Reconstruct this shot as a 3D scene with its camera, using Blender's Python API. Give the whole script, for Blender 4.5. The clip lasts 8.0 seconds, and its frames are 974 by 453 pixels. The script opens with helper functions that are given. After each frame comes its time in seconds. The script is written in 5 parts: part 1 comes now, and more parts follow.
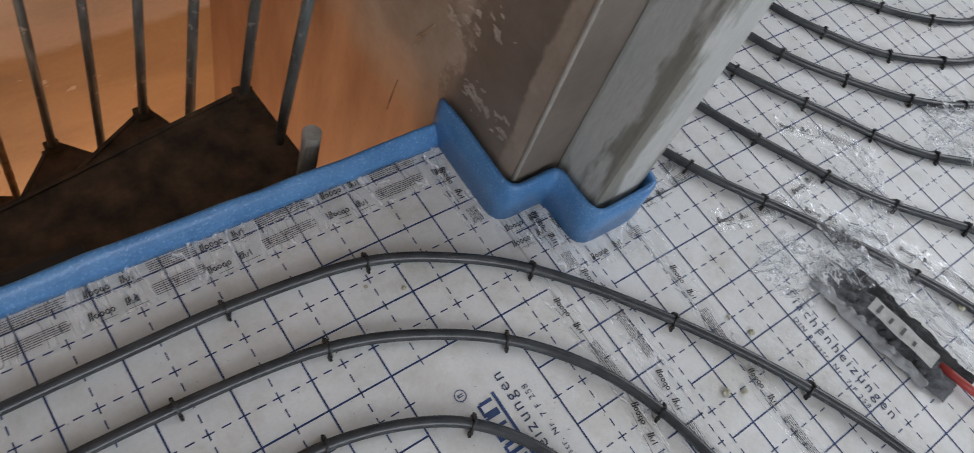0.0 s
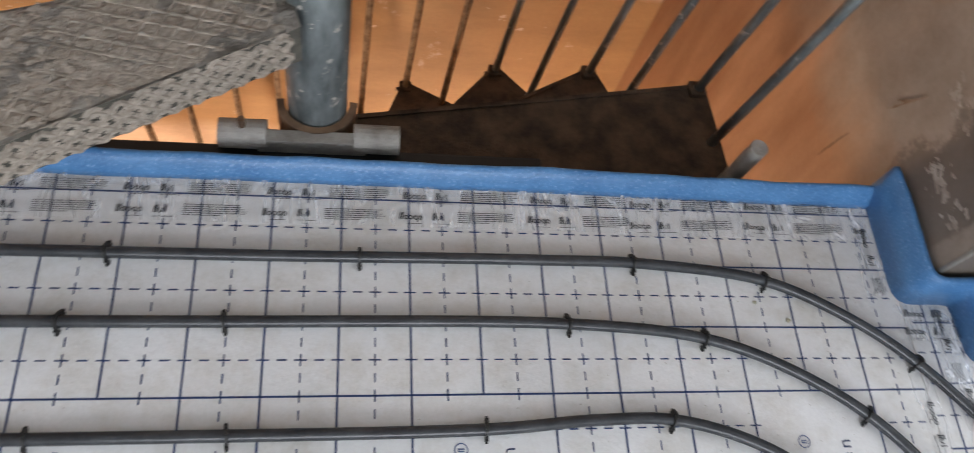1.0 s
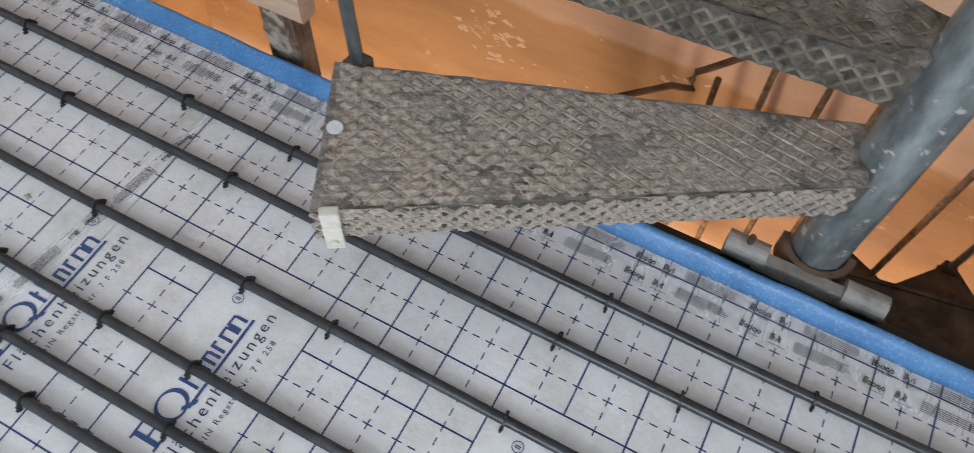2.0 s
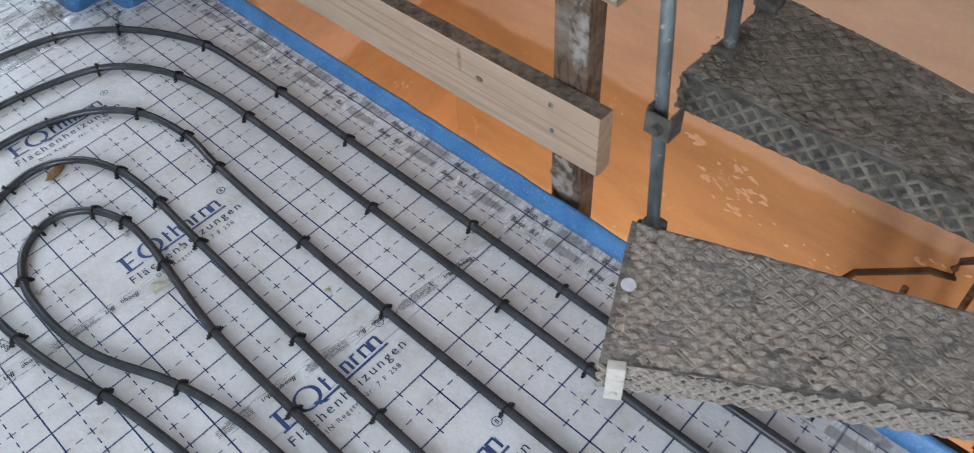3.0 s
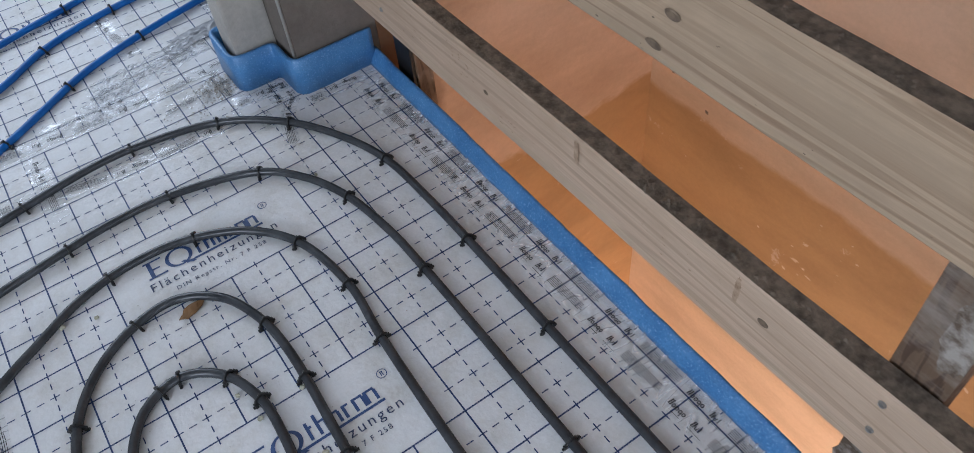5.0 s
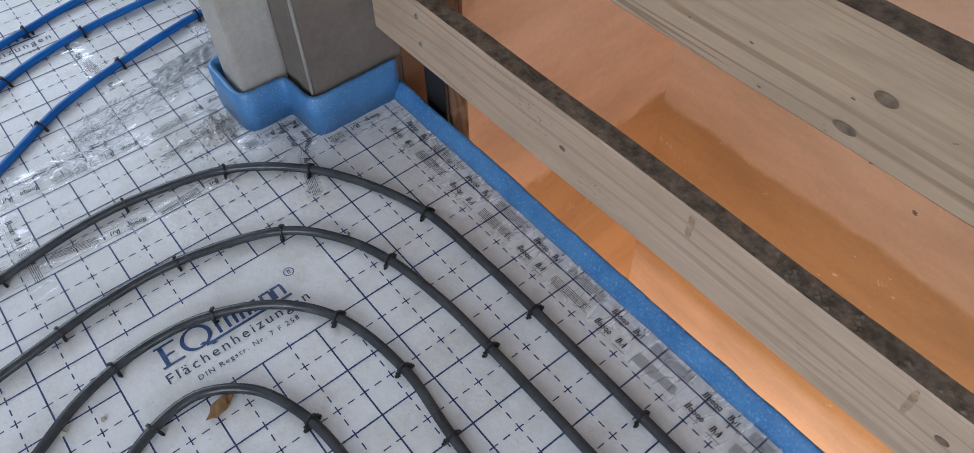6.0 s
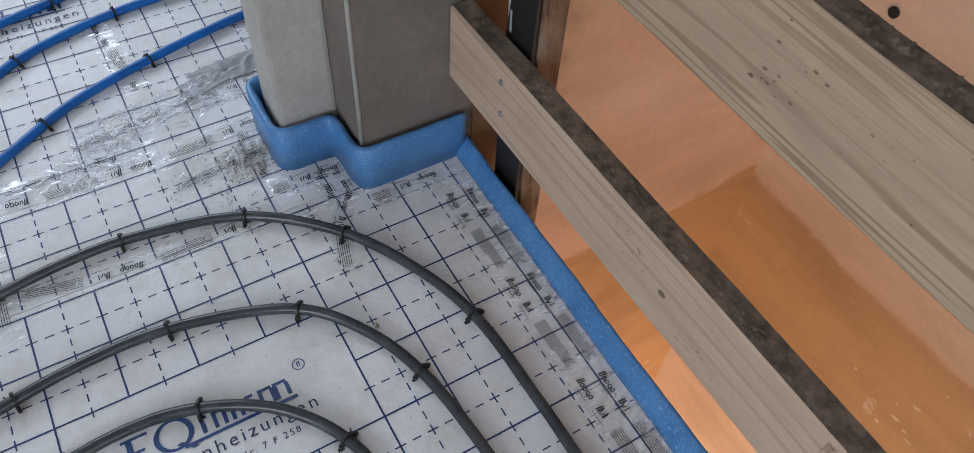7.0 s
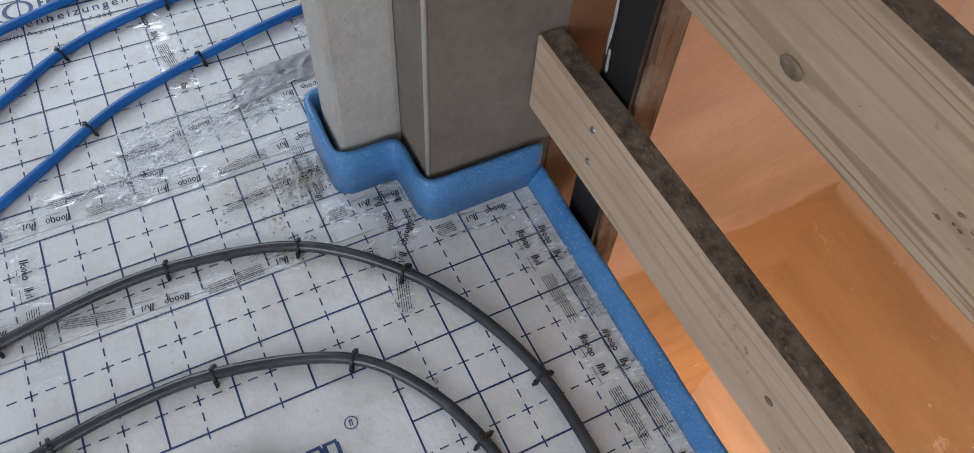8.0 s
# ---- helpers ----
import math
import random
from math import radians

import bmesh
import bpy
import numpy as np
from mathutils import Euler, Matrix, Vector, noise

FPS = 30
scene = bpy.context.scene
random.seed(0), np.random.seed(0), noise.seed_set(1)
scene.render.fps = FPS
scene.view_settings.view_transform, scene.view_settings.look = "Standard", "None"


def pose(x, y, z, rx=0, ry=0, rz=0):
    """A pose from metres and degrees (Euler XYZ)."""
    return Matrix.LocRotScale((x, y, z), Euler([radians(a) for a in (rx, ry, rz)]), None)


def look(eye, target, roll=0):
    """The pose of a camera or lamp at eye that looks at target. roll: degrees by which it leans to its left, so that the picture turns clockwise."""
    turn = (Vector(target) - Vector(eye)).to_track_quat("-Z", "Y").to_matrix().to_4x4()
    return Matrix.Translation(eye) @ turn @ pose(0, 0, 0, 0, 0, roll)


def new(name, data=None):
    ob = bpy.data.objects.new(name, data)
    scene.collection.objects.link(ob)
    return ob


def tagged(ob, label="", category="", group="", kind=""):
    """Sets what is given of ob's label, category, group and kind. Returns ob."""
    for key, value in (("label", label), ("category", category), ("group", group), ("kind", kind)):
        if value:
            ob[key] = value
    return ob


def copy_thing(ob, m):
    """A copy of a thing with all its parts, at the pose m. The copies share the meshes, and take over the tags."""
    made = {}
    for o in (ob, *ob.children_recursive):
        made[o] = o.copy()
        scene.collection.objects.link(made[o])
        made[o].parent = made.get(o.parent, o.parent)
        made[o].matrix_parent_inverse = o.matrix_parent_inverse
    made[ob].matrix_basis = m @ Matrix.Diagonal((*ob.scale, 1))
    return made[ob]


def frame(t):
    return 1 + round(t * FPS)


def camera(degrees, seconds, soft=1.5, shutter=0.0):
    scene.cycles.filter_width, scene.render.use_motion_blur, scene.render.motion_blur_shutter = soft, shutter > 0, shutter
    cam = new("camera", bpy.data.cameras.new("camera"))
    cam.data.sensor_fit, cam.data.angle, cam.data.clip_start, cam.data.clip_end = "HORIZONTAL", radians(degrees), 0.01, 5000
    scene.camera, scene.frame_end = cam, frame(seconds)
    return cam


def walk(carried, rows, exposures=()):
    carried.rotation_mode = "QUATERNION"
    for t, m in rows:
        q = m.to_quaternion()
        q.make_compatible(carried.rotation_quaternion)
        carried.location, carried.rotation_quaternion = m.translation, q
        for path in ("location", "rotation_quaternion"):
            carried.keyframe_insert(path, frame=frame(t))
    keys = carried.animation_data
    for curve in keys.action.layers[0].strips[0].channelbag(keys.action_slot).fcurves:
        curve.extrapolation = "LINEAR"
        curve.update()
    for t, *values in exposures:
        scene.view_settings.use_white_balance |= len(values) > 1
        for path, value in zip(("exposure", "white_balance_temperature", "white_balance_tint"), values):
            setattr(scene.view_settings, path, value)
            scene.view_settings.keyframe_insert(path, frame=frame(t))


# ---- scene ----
deg = 63.18
cam = camera(deg, 8.0, soft=0.65, shutter=0.15)
PATH = [
    (0, 1.5518, -0.4648, 1.0779, 31.869, -14.237, -35.152),
    (0.5, 1.4380, -0.4545, 1.0528, 29.093, -13.719, -21.209),
    (1, 1.2923, -0.4711, 1.0710, 26.548, -10.376, -3.353),
    (1.2, 1.2349, -0.5035, 1.0777, 27.286, -8.209, 5.259),
    (2.3, 0.9881, -0.6133, 1.1863, 32.251, -0.151, 32.904),
    (2.5, 0.9689, -0.6317, 1.1994, 33.900, 0.788, 35.971),
    (3, 0.8922, -0.6710, 1.2475, 38.885, 2.939, 42.804),
    (3.5, 0.8086, -0.7054, 1.2461, 41.922, 3.653, 45.384),
    (4, 0.7355, -0.6831, 1.2211, 40.072, 3.315, 44.136),
    (4.5, 0.5481, -0.5748, 1.1899, 40.500, 1.759, 50.947),
    (5, 0.3633, -0.4473, 1.1706, 40.255, 4.219, 54.905),
    (5.2, 0.2823, -0.4283, 1.1895, 38.719, 4.856, 53.395),
    (6.3, -0.0264, -0.5104, 1.1177, 39.322, 0.798, 50.958),
    (6.5, -0.0783, -0.4379, 1.1237, 38.062, 0.979, 53.986),
    (7, -0.2497, -0.3554, 1.0523, 37.561, -2.818, 59.823),
    (7.5, -0.3451, -0.3200, 1.0351, 34.407, -4.305, 63.857),
    (8, -0.4431, -0.3138, 1.0440, 33.477, -2.561, 63.972),
]
walk(cam, [(t, pose(x, y, z, rx, ry, rz)) for t, x, y, z, rx, ry, rz in PATH],
     [(0, -0.45, 6850, 11), (0.5, -0.17, 6900, 11), (1, 0.08, 6800, 11), (1.2, 0.15, 6750, 11), (2.3, 0.15, 6350, 9), (3, 0.12, 6150, 9),
      (4, 0.04, 6000, 9), (4.5, 0.02, 6000, 10), (5, -0.14, 5950, 10), (6.3, -0.02, 6100, 10), (7, -0.04, 6200, 10), (8, 0.0, 6350, 10)])

# ---- light ----
world = bpy.data.worlds.new("sky")
scene.world = world
world.use_nodes = True
wn = world.node_tree
sky = wn.nodes.new("ShaderNodeTexSky")
sky.sky_type = "NISHITA"
sky.sun_disc = False
sky.sun_elevation, sky.sun_rotation = radians(35), radians(150)
wn.links.new(sky.outputs["Color"], wn.nodes["Background"].inputs["Color"])
wn.nodes["Background"].inputs["Strength"].default_value = 0.1


def area_lamp(name, m, sx, sy, power, colour):
    d = bpy.data.lights.new(name, "AREA")
    d.shape, d.size, d.size_y, d.energy, d.color = "RECTANGLE", sx, sy, power, colour
    ob = new(name, d)
    ob.matrix_world = m
    return ob


def bulb_lamp(name, at, power, colour, radius):
    d = bpy.data.lights.new(name, "POINT")
    d.energy, d.color, d.shadow_soft_size = power, colour, radius
    ob = new(name, d)
    ob.location = at
    return ob


# daylight in the three window openings of the room, and a work lamp on the storey below
area_lamp("window_daylight", look((1.4, -3.28, 1.55), (1.1, 0, 0.4)), 2.4, 1.5, 78, (0.83, 0.9, 1.0))
area_lamp("side_window_daylight", look((4.62, -0.5, 1.5), (0, -0.4, 0.5)), 1.8, 1.4, 40, (0.84, 0.905, 1.0))
area_lamp("next_room_daylight", look((-3.58, -0.6, 1.5), (0, -0.4, 0.5)), 1.6, 1.4, 36, (0.83, 0.9, 1.0))
bulb_lamp("work_lamp_light", (0.25, -0.35, -2.3), 118, (1.0, 0.71, 0.5), 0.2)
# unseen fill, added to brighten the right part of the well
bulb_lamp("stair_foot_fill_light", (1.65, 0.45, -2.4), 105, (1.0, 0.71, 0.5), 0.2)


# ---- materials ----
def shader(name):
    m = bpy.data.materials.new(name)
    m.use_nodes = True
    t = m.node_tree
    return m, t, t.nodes["Principled BSDF"]


def node(t, kind, **inputs):
    n = t.nodes.new(kind)
    for k, v in inputs.items():
        n.inputs[k.replace("_", " ")].default_value = v
    return n


def ramp(t, source, stops):
    r = t.nodes.new("ShaderNodeValToRGB")
    e = r.color_ramp.elements
    while len(e) < len(stops):
        e.new(0.5)
    for k, (p, c) in enumerate(stops):
        e[k].position, e[k].color = p, (*c, 1)
    t.links.new(source, r.inputs["Fac"])
    return r.outputs["Color"]


def coords(t, scale=(1, 1, 1), where="Object"):
    c = t.nodes.new("ShaderNodeTexCoord")
    m = t.nodes.new("ShaderNodeMapping")
    m.inputs["Scale"].default_value = scale
    t.links.new(c.outputs[where], m.inputs["Vector"])
    return m.outputs["Vector"]


def noisy(t, vec, scale, detail=6, rough=0.6):
    n = node(t, "ShaderNodeTexNoise", Scale=scale, Detail=detail, Roughness=rough)
    t.links.new(vec, n.inputs["Vector"])
    return n.outputs["Fac"]


def mixed(t, a, b, fac, kind="MIX"):
    m = t.nodes.new("ShaderNodeMix")
    m.data_type, m.blend_type = "RGBA", kind
    for s, v in ((m.inputs[6], a), (m.inputs[7], b), (m.inputs[0], fac)):
        if isinstance(v, (int, float)):
            s.default_value = v
        elif isinstance(v, tuple):
            s.default_value = (*v, 1)
        else:
            t.links.new(v, s)
    return m.outputs[2]


def bumped(t, b, height, strength, distance):
    n = node(t, "ShaderNodeBump", Strength=strength, Distance=distance)
    t.links.new(height, n.inputs["Height"])
    t.links.new(n.outputs["Normal"], b.inputs["Normal"])


def mottled(name, a, b, scale, roughness, bump=0.2, depth=0.002, fine=None, where="Object", stretch=(1, 1, 1), metal=0.0, lo=0.35, hi=0.65):
    """Two tones in large soft patches and fine grain, with fine relief."""
    m, t, p = shader(name)
    v = coords(t, stretch, where)
    big = ramp(t, noisy(t, v, scale), [(lo, a), (hi, b)])
    grain = noisy(t, v, fine or scale * 14, 8, 0.7)
    g = ramp(t, grain, [(0.25, (0.72, 0.72, 0.72)), (0.7, (1.0, 1.0, 1.0))])
    t.links.new(mixed(t, big, g, 0.8, "MULTIPLY"), p.inputs["Base Color"])
    p.inputs["Roughness"].default_value = roughness
    p.inputs["Metallic"].default_value = metal
    bumped(t, p, grain, bump, depth)
    return m


def plain(name, c, roughness, metal=0.0):
    m, t, p = shader(name)
    v = coords(t)
    n = noisy(t, v, 60)
    t.links.new(ramp(t, n, [(0.3, tuple(x * 0.8 for x in c)), (0.7, c)]), p.inputs["Base Color"])
    p.inputs["Roughness"].default_value, p.inputs["Metallic"].default_value = roughness, metal
    bumped(t, p, n, 0.08, 0.001)
    return m


def foil_material():
    """White woven laminate of the insulation boards, with light dirt and dust."""
    m, t, p = shader("laminate_foil")
    v = coords(t, where="Object")
    base = ramp(t, noisy(t, v, 3.0, 5), [(0.3, (0.66, 0.665, 0.665)), (0.7, (0.79, 0.795, 0.8))])
    dirt = ramp(t, noisy(t, v, 9.0, 8, 0.72), [(0.46, (1, 1, 1)), (0.6, (0.87, 0.85, 0.81)), (0.72, (0.68, 0.64, 0.57))])
    fine = ramp(t, noisy(t, v, 160, 6, 0.7), [(0.3, (0.88, 0.88, 0.88)), (0.65, (1, 1, 1))])
    c = mixed(t, mixed(t, base, dirt, 0.8, "MULTIPLY"), fine, 0.6, "MULTIPLY")
    t.links.new(c, p.inputs["Base Color"])
    p.inputs["Roughness"].default_value = 0.42
    w = t.nodes.new("ShaderNodeMath")
    w.operation = "ADD"
    t.links.new(noisy(t, v, 14, 4), w.inputs[0])
    t.links.new(noisy(t, v, 90, 4), w.inputs[1])
    bumped(t, p, w.outputs[0], 0.35, 0.003)
    return m


def plaster_material(name, dry, wet, level, spread, low=-9.0, stain=0.0):
    """Plaster that is still wet and dark in a band below a ragged line, dry and pale above and beneath it."""
    m, t, p = shader(name)
    g = t.nodes.new("ShaderNodeNewGeometry")
    s = t.nodes.new("ShaderNodeSeparateXYZ")
    t.links.new(g.outputs["Position"], s.inputs[0])
    v = coords(t)
    rag = noisy(t, coords(t, (1, 1, 1.6)), 3.2, 9, 0.62)
    a = node(t, "ShaderNodeMath")
    a.operation = "MULTIPLY_ADD"
    t.links.new(rag, a.inputs[0])
    a.inputs[1].default_value = spread
    t.links.new(s.outputs["Z"], a.inputs[2])
    mr = t.nodes.new("ShaderNodeMapRange")
    mr.inputs["From Min"].default_value = level + spread * 0.5 - 0.012
    mr.inputs["From Max"].default_value = level + spread * 0.5 + 0.012
    t.links.new(a.outputs[0], mr.inputs["Value"])
    spots = ramp(t, noisy(t, coords(t, (1, 1, 1)), 7.5, 8, 0.75), [(0.63, (0, 0, 0)), (0.66, (1, 1, 1))])
    foot = t.nodes.new("ShaderNodeMapRange")
    for k, v0 in (("From Min", low + spread * 0.5 - 0.04), ("From Max", low + spread * 0.5 + 0.04), ("To Min", 1.0), ("To Max", 0.0)):
        foot.inputs[k].default_value = v0
    t.links.new(a.outputs[0], foot.inputs["Value"])
    f = mixed(t, mixed(t, mr.outputs[0], (1, 1, 1), spots), (1, 1, 1), foot.outputs[0])
    tone = mixed(t, wet, dry, f)
    if stain:
        # browner near the wall's end: the shade there is put into the tone
        near = node(t, "ShaderNodeMath")
        near.operation = "MULTIPLY_ADD"
        t.links.new(noisy(t, coords(t, (1, 1, 0.6)), 4.5, 7, 0.6), near.inputs[0])
        near.inputs[1].default_value = 0.35
        t.links.new(s.outputs["Y"], near.inputs[2])
        edge = t.nodes.new("ShaderNodeMapRange")
        edge.inputs["From Min"].default_value, edge.inputs["From Max"].default_value = stain + 0.13, stain + 0.25
        t.links.new(near.outputs[0], edge.inputs["Value"])
        tone = mixed(t, (0.2, 0.105, 0.055), tone, edge.outputs[0])
    trowel = ramp(t, noisy(t, coords(t, (1, 1, 3)), 2.5, 6), [(0.35, (0.72, 0.7, 0.68)), (0.6, (1, 1, 1))])
    fine = noisy(t, v, 70, 8, 0.7)
    grain = ramp(t, fine, [(0.25, (0.8, 0.8, 0.8)), (0.7, (1, 1, 1))])
    t.links.new(mixed(t, mixed(t, tone, trowel, 0.7, "MULTIPLY"), grain, 0.6, "MULTIPLY"), p.inputs["Base Color"])
    p.inputs["Roughness"].default_value = 0.75
    bumped(t, p, noisy(t, v, 9, 8, 0.65), 0.35, 0.01)
    return m


def wood_material(name, a, b, dirt, axis_scale=(0.9, 7, 11), along=(3, 160, 160)):
    """Sawn spruce: long grain, knots of the noise, grey dirt."""
    m, t, p = shader(name)
    v = coords(t, axis_scale)
    warp = node(t, "ShaderNodeTexNoise", Scale=1.6, Detail=3.0, Distortion=1.2)
    t.links.new(v, warp.inputs["Vector"])
    wv = node(t, "ShaderNodeTexWave", Scale=1.3, Distortion=5.5, Detail=2.0, Detail_Scale=0.4)
    wv.bands_direction = "Z"
    bend = t.nodes.new("ShaderNodeVectorMath")
    bend.operation = "MULTIPLY_ADD"
    bend.inputs[1].default_value = (0, 0, 1.3)
    t.links.new(warp.outputs["Color"], bend.inputs[0])
    t.links.new(v, bend.inputs[2])
    t.links.new(bend.outputs[0], wv.inputs["Vector"])
    grain = ramp(t, wv.outputs["Fac"], [(0.03, tuple(x * 0.82 for x in b)), (0.16, b), (0.34, a), (0.95, tuple(x * 0.94 for x in a))])
    even = ramp(t, noisy(t, coords(t, tuple(x * 0.5 for x in axis_scale)), 1.5, 4), [(0.4, (0.0, 0.0, 0.0)), (0.62, (0.7, 0.7, 0.7))])
    grain = mixed(t, grain, tuple(x * 0.97 for x in a), even)
    fibre = noisy(t, coords(t, along), 2.0, 6, 0.7)
    fib = ramp(t, fibre, [(0.3, (0.74, 0.74, 0.74)), (0.7, (1, 1, 1))])
    smudge = ramp(t, noisy(t, coords(t, (1.6, 5, 5)), 3.0, 7, 0.7), [(0.45, (0, 0, 0)), (0.72, (1, 1, 1))])
    c = mixed(t, mixed(t, grain, fib, 0.75, "MULTIPLY"), dirt, smudge)
    specks = ramp(t, noisy(t, coords(t, (1, 1, 1)), 75, 5, 0.75), [(0.66, (1, 1, 1)), (0.74, (0.42, 0.37, 0.32))])
    c = mixed(t, c, specks, 0.85, "MULTIPLY")
    t.links.new(c, p.inputs["Base Color"])
    p.inputs["Roughness"].default_value = 0.7
    bumped(t, p, fibre, 0.3, 0.002)
    return m


def foam_material():
    """Soft blue closed-cell foam: smooth skin, small pale cells that glint, slight clouding."""
    m, t, p = shader("blue_foam")
    v = coords(t)
    c = ramp(t, noisy(t, v, 16, 5), [(0.3, (0.05, 0.175, 0.4)), (0.7, (0.095, 0.265, 0.53))])
    cells = noisy(t, v, 240, 4, 0.65)
    c = mixed(t, c, ramp(t, cells, [(0.3, (0.62, 0.66, 0.7)), (0.48, (1, 1, 1))]), 0.7, "MULTIPLY")
    c = mixed(t, c, (0.4, 0.6, 0.85), ramp(t, cells, [(0.57, (0, 0, 0)), (0.72, (0.6, 0.6, 0.6))]))
    t.links.new(c, p.inputs["Base Color"])
    p.inputs["Roughness"].default_value = 0.34
    bumped(t, p, cells, 0.35, 0.0015)
    return m


def spattered_steel():
    """Weathered galvanised pipe with dull streaks and pale plaster spatter."""
    m, t, p = shader("galvanised_steel")
    v = coords(t)
    c = ramp(t, noisy(t, coords(t, (1, 1, 0.3)), 34, 6), [(0.32, (0.085, 0.1, 0.1)), (0.68, (0.27, 0.3, 0.305))])
    spots = ramp(t, noisy(t, v, 38, 7, 0.7), [(0.585, (0, 0, 0)), (0.63, (1, 1, 1))])
    t.links.new(mixed(t, c, (0.47, 0.44, 0.395), spots), p.inputs["Base Color"])
    inv = ramp(t, noisy(t, v, 38, 7, 0.7), [(0.585, (0.5, 0.5, 0.5)), (0.63, (0, 0, 0))])
    t.links.new(inv, p.inputs["Metallic"])
    p.inputs["Roughness"].default_value = 0.52
    bumped(t, p, noisy(t, v, 120, 6, 0.7), 0.3, 0.0015)
    return m


def film_material(name, gloss, tint, roughness=0.12, bump=0.6):
    """Clear plastic film: mostly see-through, the glints on its wrinkles painted as whitish glossy streaks."""
    m = bpy.data.materials.new(name)
    m.use_nodes = True
    t = m.node_tree
    p = t.nodes["Principled BSDF"]
    tr = node(t, "ShaderNodeBsdfTransparent", Color=(*tint, 1))
    mx = t.nodes.new("ShaderNodeMixShader")
    v = coords(t)
    wr = noisy(t, coords(t, (1.0, 0.22, 1.0)), 15, 3, 0.5)
    lo, top = (gloss * 0.3,) * 3, (min(0.95, gloss * 3.2),) * 3
    # narrow bands of the wrinkle noise turn whitish, as painted window glints
    f = ramp(t, wr, [(0.37, lo), (0.385, top), (0.4, lo), (0.47, lo), (0.48, top), (0.49, lo), (0.55, lo), (0.565, top), (0.58, lo), (0.67, lo), (0.68, top), (0.7, (gloss * 0.8,) * 3)])
    p.inputs["Base Color"].default_value = (0.86, 0.87, 0.89, 1)
    p.inputs["Roughness"].default_value = roughness
    p.inputs["IOR"].default_value = 2.1
    bumped(t, p, wr, bump, 0.004)
    t.links.new(f, mx.inputs[0])
    t.links.new(tr.outputs[0], mx.inputs[1])
    t.links.new(p.outputs[0], mx.inputs[2])
    t.links.new(mx.outputs[0], t.nodes["Material Output"].inputs["Surface"])
    return m


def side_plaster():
    """Trowelled wall: brown-grey coat, a pale corner strip, a pale dried zone further in; below, ochre plaster with
    warm lamp glow painted in.
    """
    m, t, p = shader("patchy_side_plaster")
    g = t.nodes.new("ShaderNodeNewGeometry")
    xyz = t.nodes.new("ShaderNodeSeparateXYZ")
    t.links.new(g.outputs["Position"], xyz.inputs[0])
    v = coords(t)

    def zone(axis, scale, spread, lo, hi):
        a = t.nodes.new("ShaderNodeMath")
        a.operation = "MULTIPLY_ADD"
        t.links.new(noisy(t, v, scale, 8, 0.68), a.inputs[0])
        a.inputs[1].default_value = spread
        t.links.new(xyz.outputs[axis], a.inputs[2])
        r = t.nodes.new("ShaderNodeMapRange")
        r.inputs["From Min"].default_value, r.inputs["From Max"].default_value = lo + spread / 2, hi + spread / 2
        t.links.new(a.outputs[0], r.inputs["Value"])
        return r.outputs[0]
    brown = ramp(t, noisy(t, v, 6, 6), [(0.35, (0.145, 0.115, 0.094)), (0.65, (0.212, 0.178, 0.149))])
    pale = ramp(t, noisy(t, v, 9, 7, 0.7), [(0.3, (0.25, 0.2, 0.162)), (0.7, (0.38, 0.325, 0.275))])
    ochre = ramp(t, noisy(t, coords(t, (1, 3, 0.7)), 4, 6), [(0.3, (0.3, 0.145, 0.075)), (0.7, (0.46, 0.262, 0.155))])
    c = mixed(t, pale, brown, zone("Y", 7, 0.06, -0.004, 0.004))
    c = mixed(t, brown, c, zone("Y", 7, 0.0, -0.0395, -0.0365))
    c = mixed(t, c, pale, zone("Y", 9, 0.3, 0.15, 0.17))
    # ochre plaster and the warm light from below, put into one soft fade
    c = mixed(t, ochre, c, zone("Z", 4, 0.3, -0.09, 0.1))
    fine = noisy(t, v, 80, 8, 0.7)
    t.links.new(mixed(t, c, ramp(t, fine, [(0.25, (0.78, 0.78, 0.78)), (0.7, (1, 1, 1))]), 0.6, "MULTIPLY"), p.inputs["Base Color"])
    p.inputs["Roughness"].default_value = 0.55
    bumped(t, p, noisy(t, v, 10, 8, 0.65), 0.3, 0.006)
    return m


FOIL = foil_material()
INK = mottled("dark_blue_print", (0.009, 0.03, 0.11), (0.02, 0.055, 0.175), 30, 0.5, 0.0)
INK_PALE = mottled("worn_blue_print", (0.02, 0.055, 0.17), (0.045, 0.095, 0.25), 40, 0.55, 0.0)
TEXT_INK = mottled("blue_grey_text_print", (0.02, 0.036, 0.1), (0.05, 0.068, 0.14), 45, 0.55, 0.0)
BLACK_INK = mottled("black_print", (0.01, 0.01, 0.012), (0.03, 0.031, 0.035), 60, 0.5, 0.0)
PIPE = mottled("grey_plastic_pipe", (0.031, 0.034, 0.039), (0.058, 0.063, 0.07), 22, 0.27, 0.12, 0.0008)
BLUE_PIPE = mottled("blue_plastic_pipe", (0.002, 0.105, 0.4), (0.005, 0.15, 0.52), 20, 0.4, 0.08, 0.0008)
CLIP = plain("black_plastic_clip", (0.018, 0.018, 0.018), 0.45)
FOAM = foam_material()
FILM = film_material("clear_tape_film", 0.13, (0.965, 0.967, 0.97))
